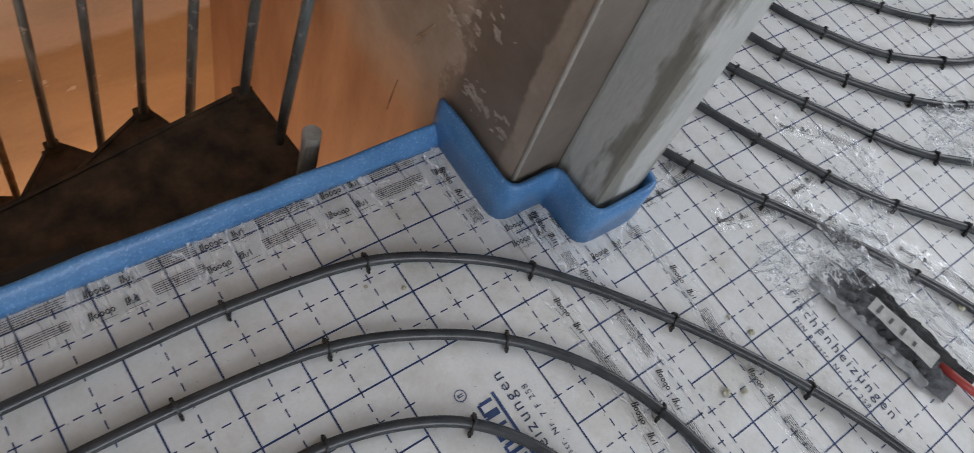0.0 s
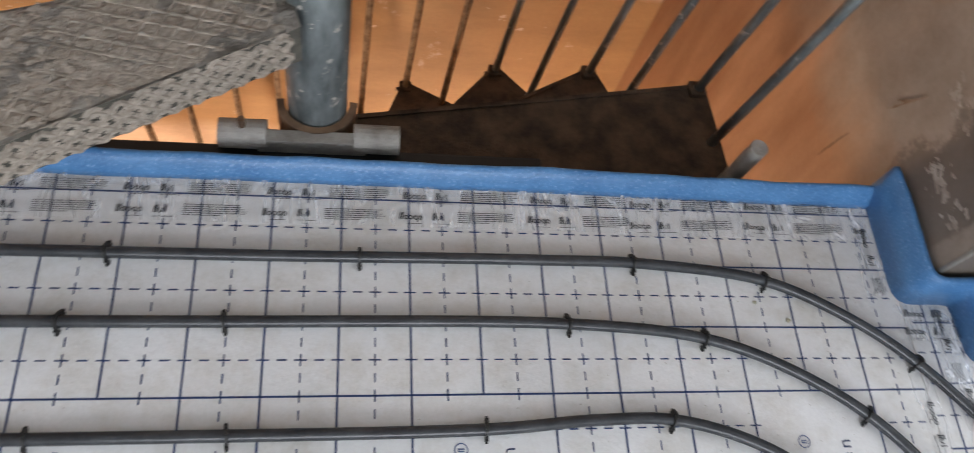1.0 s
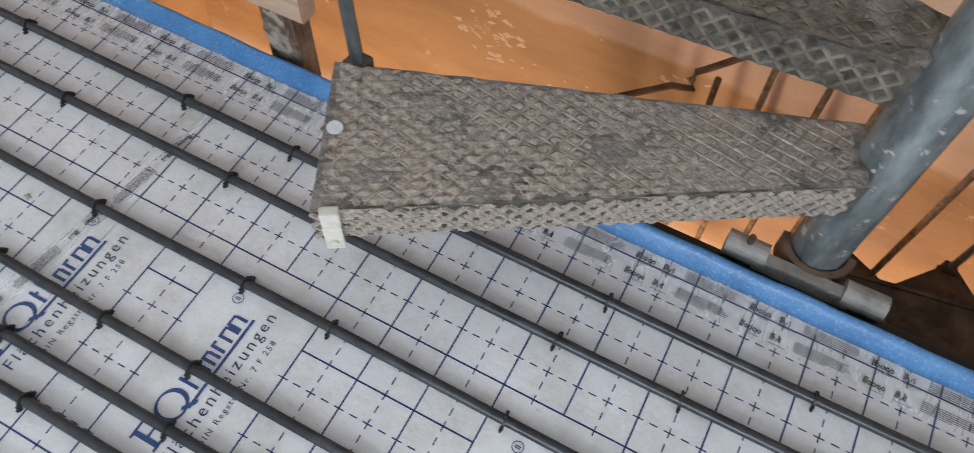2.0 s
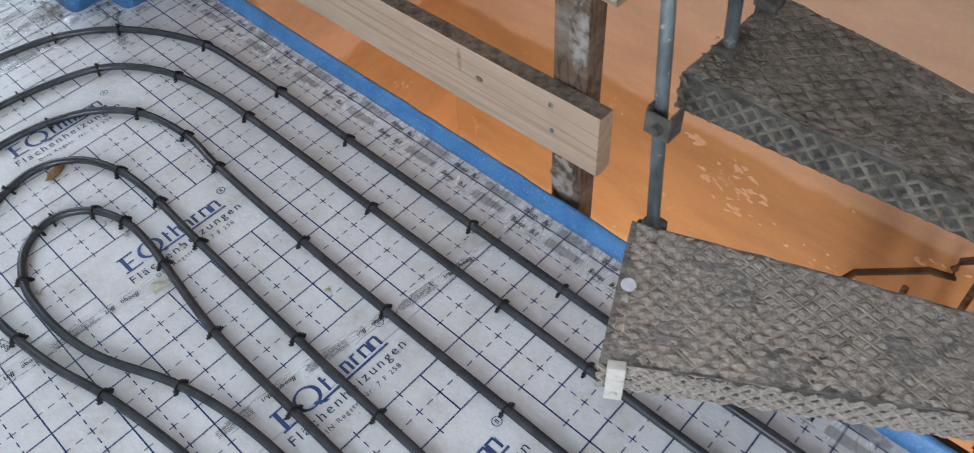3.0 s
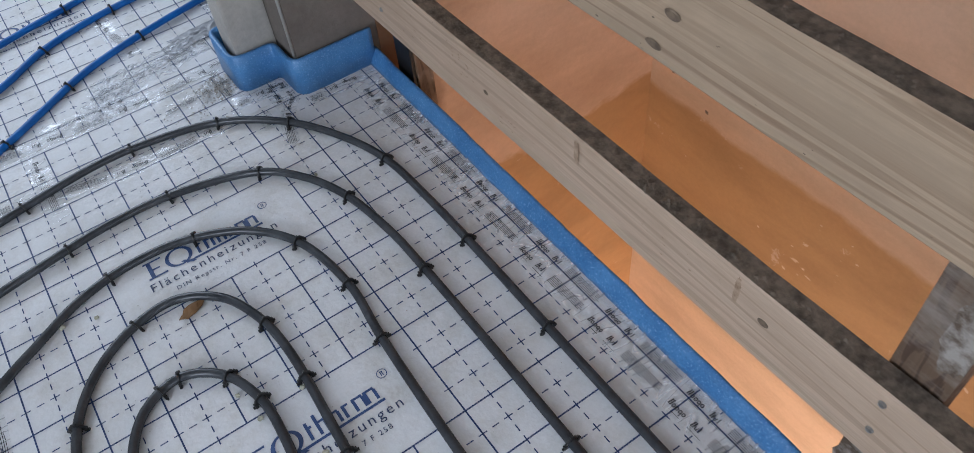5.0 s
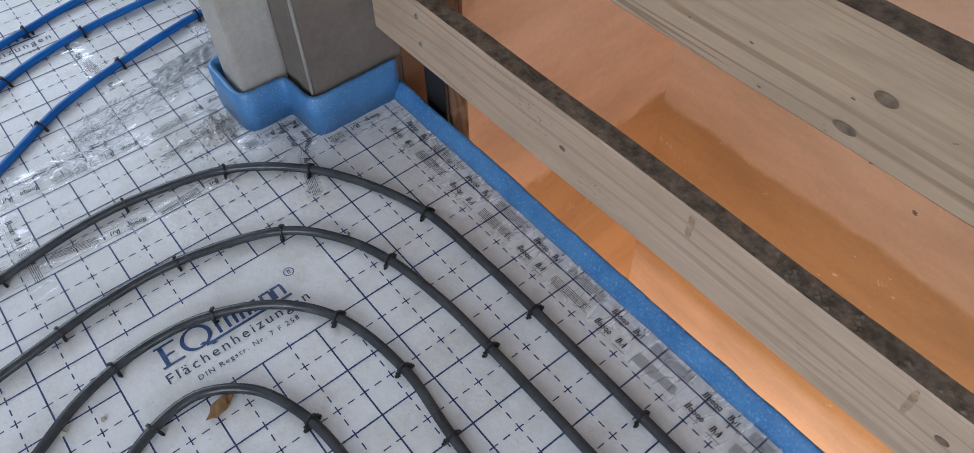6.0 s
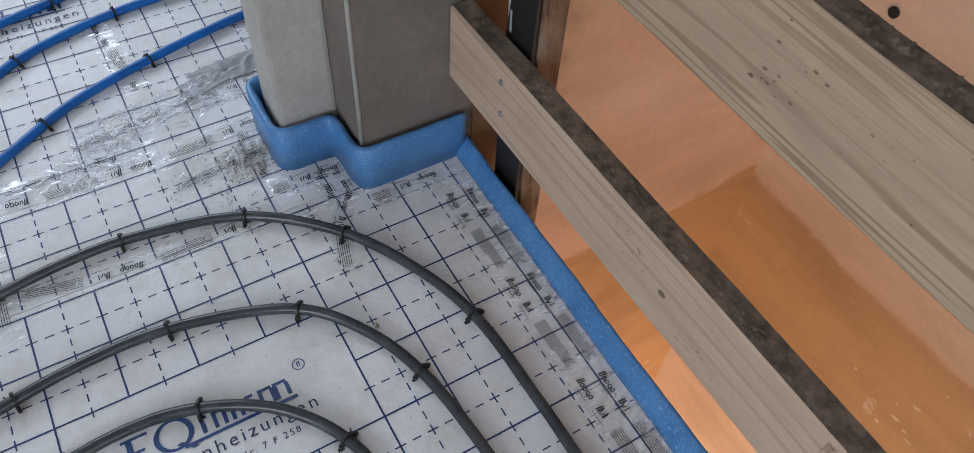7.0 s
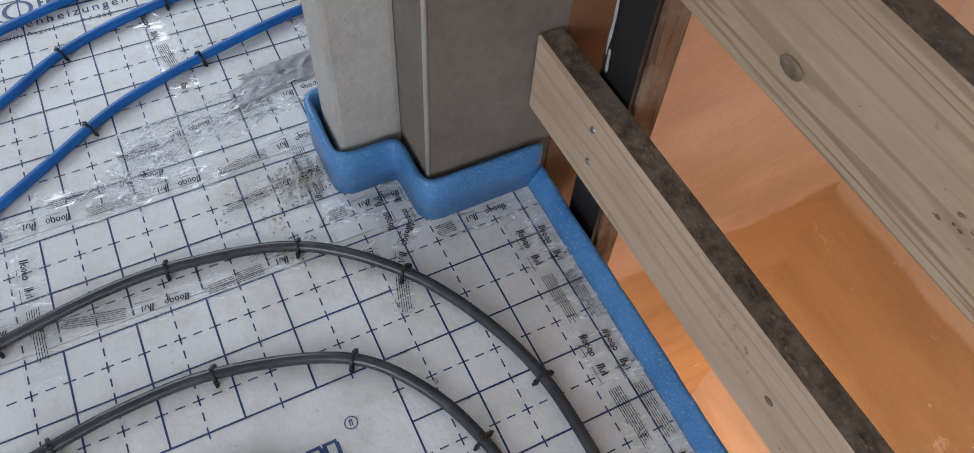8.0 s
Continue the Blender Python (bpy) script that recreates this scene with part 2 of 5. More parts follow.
CRINKLE = film_material("crumpled_clear_film", 0.29, (0.955, 0.96, 0.965), 0.15, 1.0)
GREY_FOIL = mottled("grey_plastic_foil", (0.05, 0.054, 0.06), (0.2, 0.21, 0.23), 26, 0.2, 0.7, 0.006)
SILVER = mottled("pale_grey_foil", (0.27, 0.28, 0.295), (0.45, 0.46, 0.48), 12, 0.32, 0.35, 0.004)
DARK_FOIL = mottled("dark_grey_plastic_foil", (0.03, 0.032, 0.036), (0.09, 0.095, 0.1), 24, 0.3, 0.7, 0.006)
PAPER = mottled("grey_paper_label", (0.4, 0.4, 0.39), (0.55, 0.55, 0.53), 60, 0.7, 0.2, 0.001)
RED = plain("red_plastic", (0.42, 0.05, 0.045), 0.4)
PINK = plain("pale_red_plastic", (0.72, 0.3, 0.29), 0.4)
WELL = plaster_material("ochre_wall_plaster", (0.68, 0.5, 0.37), (0.54, 0.335, 0.165), -0.585, 0.1, -1.36)
# stain sets how far along Y the painted brown shade reaches
WELL_SIDE = plaster_material("ochre_side_plaster", (0.66, 0.46, 0.34), (0.5, 0.3, 0.145), -0.56, 0.22, stain=0.3)
WELL_LOW = mottled("pale_ochre_plaster", (0.56, 0.42, 0.31), (0.68, 0.53, 0.4), 2.2, 0.8, 0.3, 0.006)
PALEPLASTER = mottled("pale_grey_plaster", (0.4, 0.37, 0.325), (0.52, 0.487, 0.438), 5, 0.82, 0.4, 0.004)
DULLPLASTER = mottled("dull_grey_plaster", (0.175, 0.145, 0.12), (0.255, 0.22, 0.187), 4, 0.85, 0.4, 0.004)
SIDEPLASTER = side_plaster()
JAMBPLASTER = mottled("primed_grey_plaster", (0.24, 0.235, 0.208), (0.5, 0.505, 0.49), 2.6, 0.7, 0.35, 0.004, fine=60, stretch=(2.2, 2.2, 0.55), lo=0.5, hi=0.54)
WHITEWALL = mottled("white_wall_paint", (0.7, 0.69, 0.67), (0.78, 0.775, 0.76), 2, 0.8, 0.2, 0.003)
CONCRETE = mottled("raw_concrete", (0.2, 0.19, 0.18), (0.3, 0.29, 0.27), 5, 0.9, 0.5, 0.006)
BITUMEN = plain("black_bitumen_coating", (0.012, 0.011, 0.011), 0.5)
PINE = wood_material("sawn_spruce", (0.6, 0.44, 0.315), (0.54, 0.385, 0.265), (0.43, 0.305, 0.205), (0.4, 6, 6))
PINE_OLD = wood_material("weathered_spruce", (0.48, 0.345, 0.225), (0.35, 0.23, 0.14), (0.34, 0.245, 0.16), (0.4, 7, 12))
DIRTY = mottled("dirty_grey_wood", (0.13, 0.095, 0.067), (0.36, 0.28, 0.205), 55, 0.9, 0.9, 0.006)
OLDWOOD = wood_material("plaster_stained_old_wood", (0.16, 0.1, 0.06), (0.09, 0.05, 0.03), (0.3, 0.25, 0.205), (14, 14, 1.2), (90, 90, 3))
DARKWOOD = wood_material("dark_brown_old_wood", (0.2, 0.115, 0.065), (0.1, 0.055, 0.03), (0.26, 0.19, 0.135), (14, 14, 1.2), (90, 90, 3))
STEEL = spattered_steel()
DUSTY = mottled("mortar_dusted_steel", (0.27, 0.255, 0.23), (0.48, 0.458, 0.425), 22, 0.9, 0.7, 0.004)
DUST_LOW = mottled("mortar_dust", (0.22, 0.198, 0.17), (0.46, 0.42, 0.375), 30, 0.95, 1.0, 0.01, fine=130)
STRAND = mottled("mortar_caked_strands", (0.27, 0.23, 0.187), (0.6, 0.525, 0.445), 40, 0.9, 0.8, 0.004, fine=150)
CRUST = mottled("mortar_crust", (0.27, 0.228, 0.185), (0.68, 0.595, 0.505), 120, 0.95, 0.8, 0.005, fine=300, lo=0.24, hi=0.76)
# second tread's mortar and fill: its weaker light is put into darker tones
SHADED_CRUST = mottled("shaded_mortar_crust", (0.09, 0.077, 0.06), (0.3, 0.262, 0.212), 50, 0.85, 0.7, 0.005, fine=240, lo=0.32, hi=0.68)
SHADED_STRAND = mottled("shaded_mortar_strands", (0.09, 0.077, 0.056), (0.29, 0.25, 0.195), 30, 0.85, 0.8, 0.004, fine=150)
FILL = mottled("packed_mortar", (0.06, 0.054, 0.045), (0.17, 0.153, 0.13), 40, 0.95, 0.8, 0.005, fine=220)
DARKGAP = mottled("dark_greenish_mesh_gaps", (0.04, 0.038, 0.03), (0.13, 0.12, 0.098), 40, 0.7, 0.5, 0.004)
RUST = mottled("brown_rusted_steel", (0.1, 0.058, 0.034), (0.25, 0.158, 0.095), 14, 0.8, 0.6, 0.004)
BROWN_ROD = mottled("plaster_spattered_brown_steel", (0.17, 0.105, 0.06), (0.42, 0.3, 0.195), 40, 0.75, 0.5, 0.002)
TREADSTEEL = mottled("dark_brown_tread_steel", (0.036, 0.024, 0.016), (0.13, 0.084, 0.053), 20, 0.85, 0.8, 0.006, fine=90)
SCREW = plain("zinc_screw", (0.45, 0.43, 0.4), 0.35, 0.8)
CRUMB = mottled("pale_insulation_crumb", (0.45, 0.44, 0.33), (0.62, 0.6, 0.48), 40, 0.95, 0.6, 0.004)
SANDY = mottled("plaster_grit", (0.34, 0.31, 0.27), (0.56, 0.53, 0.48), 60, 0.95, 0.6, 0.002)
BARK = plain("brown_wood_chip", (0.22, 0.12, 0.05), 0.85)


# ---- mesh helpers ----
def finish(name, bm, mats, parent=None, label="", smooth=False):
    me = bpy.data.meshes.new(name)
    bm.normal_update()
    bm.to_mesh(me)
    bm.free()
    for m in mats if isinstance(mats, (list, tuple)) else [mats]:
        me.materials.append(m)
    if smooth:
        for f in me.polygons:
            f.use_smooth = True
    ob = new(name, me)
    if parent:
        ob.parent = parent
    if label:
        tagged(ob, label)
    return ob


def part(name, bm, material, parent, label="", smooth=False):
    return finish(name, bm, material, parent, label, smooth)


def thing(name, at=(0, 0, 0), turn=0.0, label="", category="", group="", kind=""):
    ob = new(name)
    ob.location, ob.rotation_euler = at, (0, 0, radians(turn))
    ob.empty_display_size = 0.05
    return tagged(ob, label, category, group, kind)


def block(bm, x0, x1, y0, y1, z0, z1, bevel=0.0, mat=0):
    r = bmesh.ops.create_cube(bm, size=1)
    for v in r["verts"]:
        v.co = Vector(((x0 + x1) / 2 + v.co.x * (x1 - x0), (y0 + y1) / 2 + v.co.y * (y1 - y0), (z0 + z1) / 2 + v.co.z * (z1 - z0)))
    fs = {f for v in r["verts"] for f in v.link_faces}
    for f in fs:
        f.material_index = mat
    if bevel:
        es = list({e for f in fs for e in f.edges})
        bmesh.ops.bevel(bm, geom=es, offset=bevel, segments=2, profile=0.7, affect="EDGES")
    return bm


def boxed(*a, **k):
    return block(bmesh.new(), *a, **k)


def spline(points, step=0.02):
    """A smooth plan curve through points, as evenly spaced places."""
    p = [Vector(q) for q in points]
    p = [p[0] * 2 - p[1], *p, p[-1] * 2 - p[-2]]
    out = []
    for i in range(1, len(p) - 2):
        a, b, c, d = p[i - 1:i + 3]
        n = max(1, int((c - b).length / step))
        t0, t1, t2, t3 = 0, *np.cumsum([max((u - w).length, 1e-5) ** 0.5 for u, w in ((a, b), (b, c), (c, d))])
        for k in range(n):
            t = t1 + (t2 - t1) * k / n
            A1 = a * ((t1 - t) / (t1 - t0)) + b * ((t - t0) / (t1 - t0))
            A2 = b * ((t2 - t) / (t2 - t1)) + c * ((t - t1) / (t2 - t1))
            A3 = c * ((t3 - t) / (t3 - t2)) + d * ((t - t2) / (t3 - t2))
            B1 = A1 * ((t2 - t) / (t2 - t0)) + A2 * ((t - t0) / (t2 - t0))
            B2 = A2 * ((t3 - t) / (t3 - t1)) + A3 * ((t - t1) / (t3 - t1))
            out.append(B1 * ((t2 - t) / (t2 - t1)) + B2 * ((t - t1) / (t2 - t1)))
    out.append(p[-2])
    return out


def sweep(bm, path, profile, closed=True, up=Vector((0, 0, 1))):
    """Draw a profile of (side, up) pairs along a path; the side points to the path's right."""
    rings = []
    for i, q in enumerate(path):
        d = (path[min(i + 1, len(path) - 1)] - path[max(i - 1, 0)]).normalized()
        side = d.cross(up)
        side = side.normalized() if side.length > 1e-4 else Vector((1, 0, 0))
        u = side.cross(d).normalized()
        rings.append([bm.verts.new(q + side * s + u * h) for s, h in profile])
    n = len(profile)
    for a, b in zip(rings, rings[1:]):
        for k in range(n if closed else n - 1):
            bm.faces.new((a[k], a[(k + 1) % n], b[(k + 1) % n], b[k]))
    if closed:
        bm.faces.new(rings[0][::-1])
        bm.faces.new(rings[-1])
    return bm


def circle(r, n=12):
    return [(r * math.cos(2 * math.pi * k / n), r * math.sin(2 * math.pi * k / n)) for k in range(n)]


def tube(points, r, n=12, bm=None):
    pts = [Vector(p) for p in points]
    up = Vector((0, 0, 1))
    if abs((pts[-1] - pts[0]).normalized().z) > 0.9:
        up = Vector((0, 1, 0))
    return sweep(bm or bmesh.new(), pts, circle(r, n), True, up)


def prism(bm, corners, z0, z1, mat=0):
    lo = [bm.verts.new((x, y, z0)) for x, y in corners]
    hi = [bm.verts.new((x, y, z1)) for x, y in corners]
    n = len(corners)
    fs = [bm.faces.new(hi), bm.faces.new(lo[::-1])]
    for k in range(n):
        fs.append(bm.faces.new((lo[k], lo[(k + 1) % n], hi[(k + 1) % n], hi[k])))
    for f in fs:
        f.material_index = mat
    return bm


def quad(bm, x0, y0, x1, y1, z):
    bm.faces.new([bm.verts.new(c) for c in ((x0, y0, z), (x1, y0, z), (x1, y1, z), (x0, y1, z))])


# ---- structure ----
WL, WR = -1.11, 2.21          # faces of the stairwell's side walls
WB = 1.10                     # back wall of the stairwell
EDGE = 0.15                   # edge of the slab at the stairwell


def wall(name, bm, mats, label, smooth=False):
    return tagged(finish(name, bm, mats, smooth=smooth), label, "wall", kind="structure")


wall("wall_back", boxed(-1.5, 2.6, WB, WB + 0.25, -2.8, 2.6), WELL, "ochre plaster back wall of the stairwell, partly still wet")
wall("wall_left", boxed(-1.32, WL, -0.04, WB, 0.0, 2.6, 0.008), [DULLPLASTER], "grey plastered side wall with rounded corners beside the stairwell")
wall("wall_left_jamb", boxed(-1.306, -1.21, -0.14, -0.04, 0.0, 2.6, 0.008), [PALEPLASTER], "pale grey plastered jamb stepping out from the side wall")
wall("wall_right", boxed(WR, 2.42, -0.04, WB, -2.8, 2.6, 0.008), [SIDEPLASTER], "brown-grey plastered side wall with pale dried patches, ochre and painted warm glow below")
wall("wall_right_jamb", boxed(2.31, 2.418, -0.14, -0.04, 0.0, 2.6, 0.008), [JAMBPLASTER], "pale grey jamb with ragged white primer, stepping out from the side wall")
wall("wall_left_lower", boxed(-1.32, WL + 0.003, 0.0, WB, -2.8, 0.0), WELL_SIDE, "ochre plaster side wall below the floor")
# upper skins of the side walls, washed with the ochre plaster behind the boards
wall("wall_left_well_face", boxed(WL - 0.003, WL + 0.003, 0.17, WB, 0.0, 2.6), WELL_SIDE, "ochre plaster facing of the stairwell side wall, shade painted brown near its end")
for name, xs in (("corner_bead_1", -1.112), ("corner_bead_2", 2.212)):
    tagged(finish(name, tube([(xs, -0.038, 0.09), (xs, -0.038, 2.5)], 0.004, 8), PALEPLASTER, smooth=True), "thin plastered plaster bead on the wall corner", "trim", kind="structure")

# slab and lower storey
bm = bmesh.new()
block(bm, -4, 5, -3.5, EDGE - 0.005, -0.26, -0.035)
block(bm, -4, -1.33, EDGE - 0.005, 2.4, -0.26, -0.035)
block(bm, 2.43, 5, EDGE - 0.005, 2.4, -0.26, -0.035)
tagged(finish("floor_slab", bm, CONCRETE), "raw concrete floor slab under the insulation", "floor", kind="structure")
bm = boxed(-1.1, 2.2, EDGE - 0.003, EDGE + 0.008, -0.25, -0.014, 0.003)
block(bm, 0.86, 1.62, EDGE + 0.009, EDGE + 0.045, -0.25, -0.012, 0.004)
tagged(finish("slab_edge_trim", bm, BITUMEN), "black coated steel edge of the stair opening", "trim", kind="structure")
tagged(finish("lower_floor", boxed(-4, 5, -3.5, 2.4, -2.9, -2.75), CONCRETE), "concrete floor of the storey below", "floor", kind="structure")
for name, a in (("lower_wall_1", (-4.1, -4, -3.5, 2.4)), ("lower_wall_2", (5, 5.1, -3.5, 2.4)), ("lower_wall_3", (-4, 5, -3.6, -3.5))):
    wall(name, boxed(*a, -2.8, -0.26), WELL_LOW, "plain plastered wall of the storey below")

# room shell with three windows
def shell_wall(name, along, at, lo, hi, win, label):
    """A wall with one window opening: win = (from, to, sill, head)."""
    bm = bmesh.new()
    a, b, s, h = win
    for u0, u1, z0, z1 in ((lo, a, -0.03, 2.6), (b, hi, -0.03, 2.6), (a, b, -0.03, s), (a, b, h, 2.6)):
        if along == "x":
            block(bm, u0, u1, at - 0.25, at, z0, z1)
        else:
            block(bm, at - 0.25, at, u0, u1, z0, z1)
    return wall(name, bm, WHITEWALL, label)


shell_wall("wall_front", "x", -3.25, -4, 5, (0.2, 2.6, 0.8, 2.3), "white painted room wall with a window opening")
shell_wall("wall_side", "y", -3.55, -3.5, 2.4, (-1.4, 0.2, 0.8, 2.2), "white painted side wall with a window opening")
shell_wall("wall_far_side", "y", 4.85, -3.5, 2.4, (-1.4, 0.4, 0.8, 2.2), "white painted side wall with a window opening")
wall("wall_beyond_left", boxed(-3.6, -1.32, 2.2, 2.4, -0.03, 2.6), WHITEWALL, "white painted wall of the next room")
wall("wall_beyond_right", boxed(2.42, 4.7, 2.2, 2.4, -0.03, 2.6), WHITEWALL, "white painted wall of the next room")
tagged(finish("ceiling", boxed(-4, 5, -3.5, 2.4, 2.6, 2.75), WHITEWALL), "plain white ceiling", "ceiling", kind="structure")

# ---- floor boards ----
floor = tagged(new("floor"), "white laminated insulation boards with a printed blue grid", "floor", kind="structure")
SEAMS = [-3.6, -2.32, -1.315, -1.112, 0.2, 1.2, 2.2, 2.41, 3.4, 4.6]
for x0, x1 in zip(SEAMS, SEAMS[1:]):
    top = 0.13 if x1 <= 2.45 and x0 >= -1.4 else 2.2
    cuts = [-3.25, -1.95, -0.95, top]
    if x1 <= -1.3 or x0 >= 2.4:
        cuts = [-3.25, -1.95, -0.8, 0.2 if x0 > 0 else 0.35, 1.2, top]
    for y0, y1 in zip(cuts, cuts[1:]):
        part("insulation_board", boxed(x0 + 0.0006, x1 - 0.0006, y0 + 0.0006, y1 - 0.0006, -0.035, 0.0, 0.0008), FOIL, floor)

# printed grid: solid lines every 10 cm, dashed lines midway, blank fields round the print
FIELDS = [(-0.9, -0.7), (-0.4, -0.2), (0.1, 0.3), (0.4, 0.6), (0.9, 1.1), (1.4, 1.6), (1.9, 2.1)]


def blank(x, y):
    k = (y + 0.6) % 1.0
    return 0.003 < k < 0.397 and any(a + 0.003 < x < b - 0.003 for a, b in FIELDS)


def grid_print(bm, x0, x1, y0, y1, ox, oy, z, blanks):
    unit = 0.025
    solid, dash = 0.0014, 0.00105
    nx0, nx1 = math.ceil((x0 - ox) / 0.05), math.floor((x1 - ox) / 0.05)
    ny0, ny1 = math.ceil((y0 - oy) / 0.05), math.floor((y1 - oy) / 0.05)

    def run(fixed, lo, hi, vertical, o, is_solid):
        start = None
        k0, k1 = math.ceil((lo - o) / unit), math.floor((hi - o) / unit)
        for k in range(k0, k1 + 1):
            s = o + k * unit
            if not is_solid:
                c = blanks and blank((fixed if vertical else s), (s if vertical else fixed))
                if not c:
                    h = 0.0066
                    if k % 4 == 2 or k % 4 == 0:
                        h = 0.0085
                    a, b = max(s - h, lo), min(s + h, hi)
                    quad(bm, *((fixed - dash, a, fixed + dash, b) if vertical else (a, fixed - dash, b, fixed + dash)), z)
                continue
            a, b = s, min(s + unit, hi)
            mid = (a + b) / 2
            inside = blanks and blank(*((fixed, mid) if vertical else (mid, fixed)))
            if not inside:
                start = a if start is None else start
            if start is not None and (inside or k == k1):
                e = b if not inside else a
                quad(bm, *((fixed - solid, start, fixed + solid, e) if vertical else (start, fixed - solid, e, fixed + solid)), z + 0.00012 * vertical)
                start = None

    for n in range(nx0, nx1 + 1):
        run(ox + n * 0.05, y0, y1, True, oy, n % 2 == 0)
    for n in range(ny0, ny1 + 1):
        run(oy + n * 0.05, x0, x1, False, ox, n % 2 == 0)


bm = bmesh.new()
grid_print(bm, -1.108, 2.196, -1.6, 0.125, 0.0, 0.0, 0.0005, True)
grid_print(bm, -1.31, -1.115, -1.6, 0.12, 0.0, 0.0, 0.0005, False)
grid_print(bm, -3.0, -1.32, -1.6, 1.2, 0.037, 0.049, 0.0005, False)
grid_print(bm, 2.204, 2.29, -1.6, 0.1, 0.036, 0.009, 0.0005, False)
grid_print(bm, 2.295, 4.5, -1.6, 1.6, 0.056, 0.053, 0.0005, False)
tagged(part("grid_print", bm, INK, floor), "printed dark blue grid lines", kind="stuff")


def lettering(name, text, size, m, material, parent, label=""):
    """Lettering laid flat: the pose m puts its baseline start."""
    c = bpy.data.curves.new(name, "FONT")
    c.body, c.size, c.resolution_u, c.space_character = text, size, 2, 1.28
    ob = bpy.data.objects.new(name, c)
    scene.collection.objects.link(ob)
    me = bpy.data.meshes.new_from_object(ob.evaluated_get(bpy.context.evaluated_depsgraph_get()))
    bpy.data.objects.remove(ob)
    me.transform(m)
    me.materials.clear()
    me.materials.append(material)
    o = new(name, me)
    o.parent = parent
    return tagged(o, label) if label else o


def fitted(name, text, length, m, material, parent, label=""):
    o = lettering(name, text, 1.0, Matrix(), material, parent, label)
    w = max(v.co.x for v in o.data.vertices)
    s = length / w
    o.data.transform(m @ Matrix.Diagonal((s, s, 1, 1)))
    return o


def maker_mark(xr, yb=-0.53, flip=False, only_text=False):
    """One printed field: abstract mark in blue, underline, two lines of words."""
    rot = -90 if flip else 90
    base = pose(xr + 0.047, yb, 0.0009, 0, 0, rot) if not flip else pose(xr - 0.047, yb, 0.0009, 0, 0, rot)
    if not only_text:
        bm = bmesh.new()

        def bar(x0, y0, x1, y1):
            quad(bm, x0, y0, x1, y1, 0.0)
        bar(0.006, 0.004, 0.014, 0.042)
        bar(0.0, 0.0, 0.038, 0.004), bar(0.0, 0.042, 0.036, 0.046)
        ring = 28
        pts = []
        for k in range(ring):
            a = 2 * math.pi * k / ring
            pts.append((bm.verts.new((0.067 + 0.027 * math.cos(a), 0.023 + 0.0245 * math.sin(a), 0)), bm.verts.new((0.067 + 0.0195 * math.cos(a), 0.023 + 0.0205 * math.sin(a), 0))))
        for k in range(ring):
            a, b = pts[k], pts[(k + 1) % ring]
            bm.faces.new((a[0], b[0], b[1], a[1]))
        bar(0.014, 0.0205, 0.028, 0.0245)
        bm.faces.new([bm.verts.new((*c, 0.0004)) for c in ((0.066, 0.006), (0.073, 0.008), (0.094, -0.007), (0.086, -0.008))])
        for x, w, h in ((0.103, 0.012, 0.04), (0.12, 0.019, 0.046), (0.145, 0.018, 0.031), (0.168, 0.014, 0.031), (0.187, 0.022, 0.031), (0.209, 0.022, 0.031)):
            bar(x, 0.005, x + 0.0055, h)
            if w > 0.015:
                bar(x + w - 0.0055, 0.005, x + w, 0.0265)
            bar(x + 0.0055, 0.0265, x + w - 0.002, 0.031)
        bar(0.075, -0.004, 0.236, 0.001)
        for k in range(20):
            a, b = 2 * math.pi * k / 20, 2 * math.pi * (k + 1) / 20
            c = Vector((0.255, 0.043, 0))
            bm.faces.new([bm.verts.new(c + Vector((r * math.cos(w), r * math.sin(w), 0))) for r, w in ((0.0095, a), (0.0095, b), (0.008, b), (0.008, a))])
        bar(0.2525, 0.0385, 0.254, 0.0475), bar(0.2555, 0.0385, 0.2572, 0.0475), bar(0.2525, 0.046, 0.2575, 0.0475)
        bm.transform(base)
        part("printed_mark", bm, INK_PALE, floor, "printed abstract blue mark with underline")
    fitted("printed_words", "Flächenheizungen", 0.262, base @ pose(-0.006, -0.031, 0), TEXT_INK, floor, "printed grey-blue words")
    fitted("printed_words", "DIN Regstr. Nr. 7 F 258", 0.185, base @ pose(0.036, -0.055, 0), TEXT_INK, floor, "printed small grey-blue words")


for xr in (-0.838, -0.348, 0.16, 0.457, 0.957, 1.461, 1.967):
    maker_mark(xr)
maker_mark(2.66, -0.42, True, True)
maker_mark(-1.86, -0.62)

# ---- heating pipes ----
PR = 0.0085
PZ = PR + 0.0015
clip_master = None


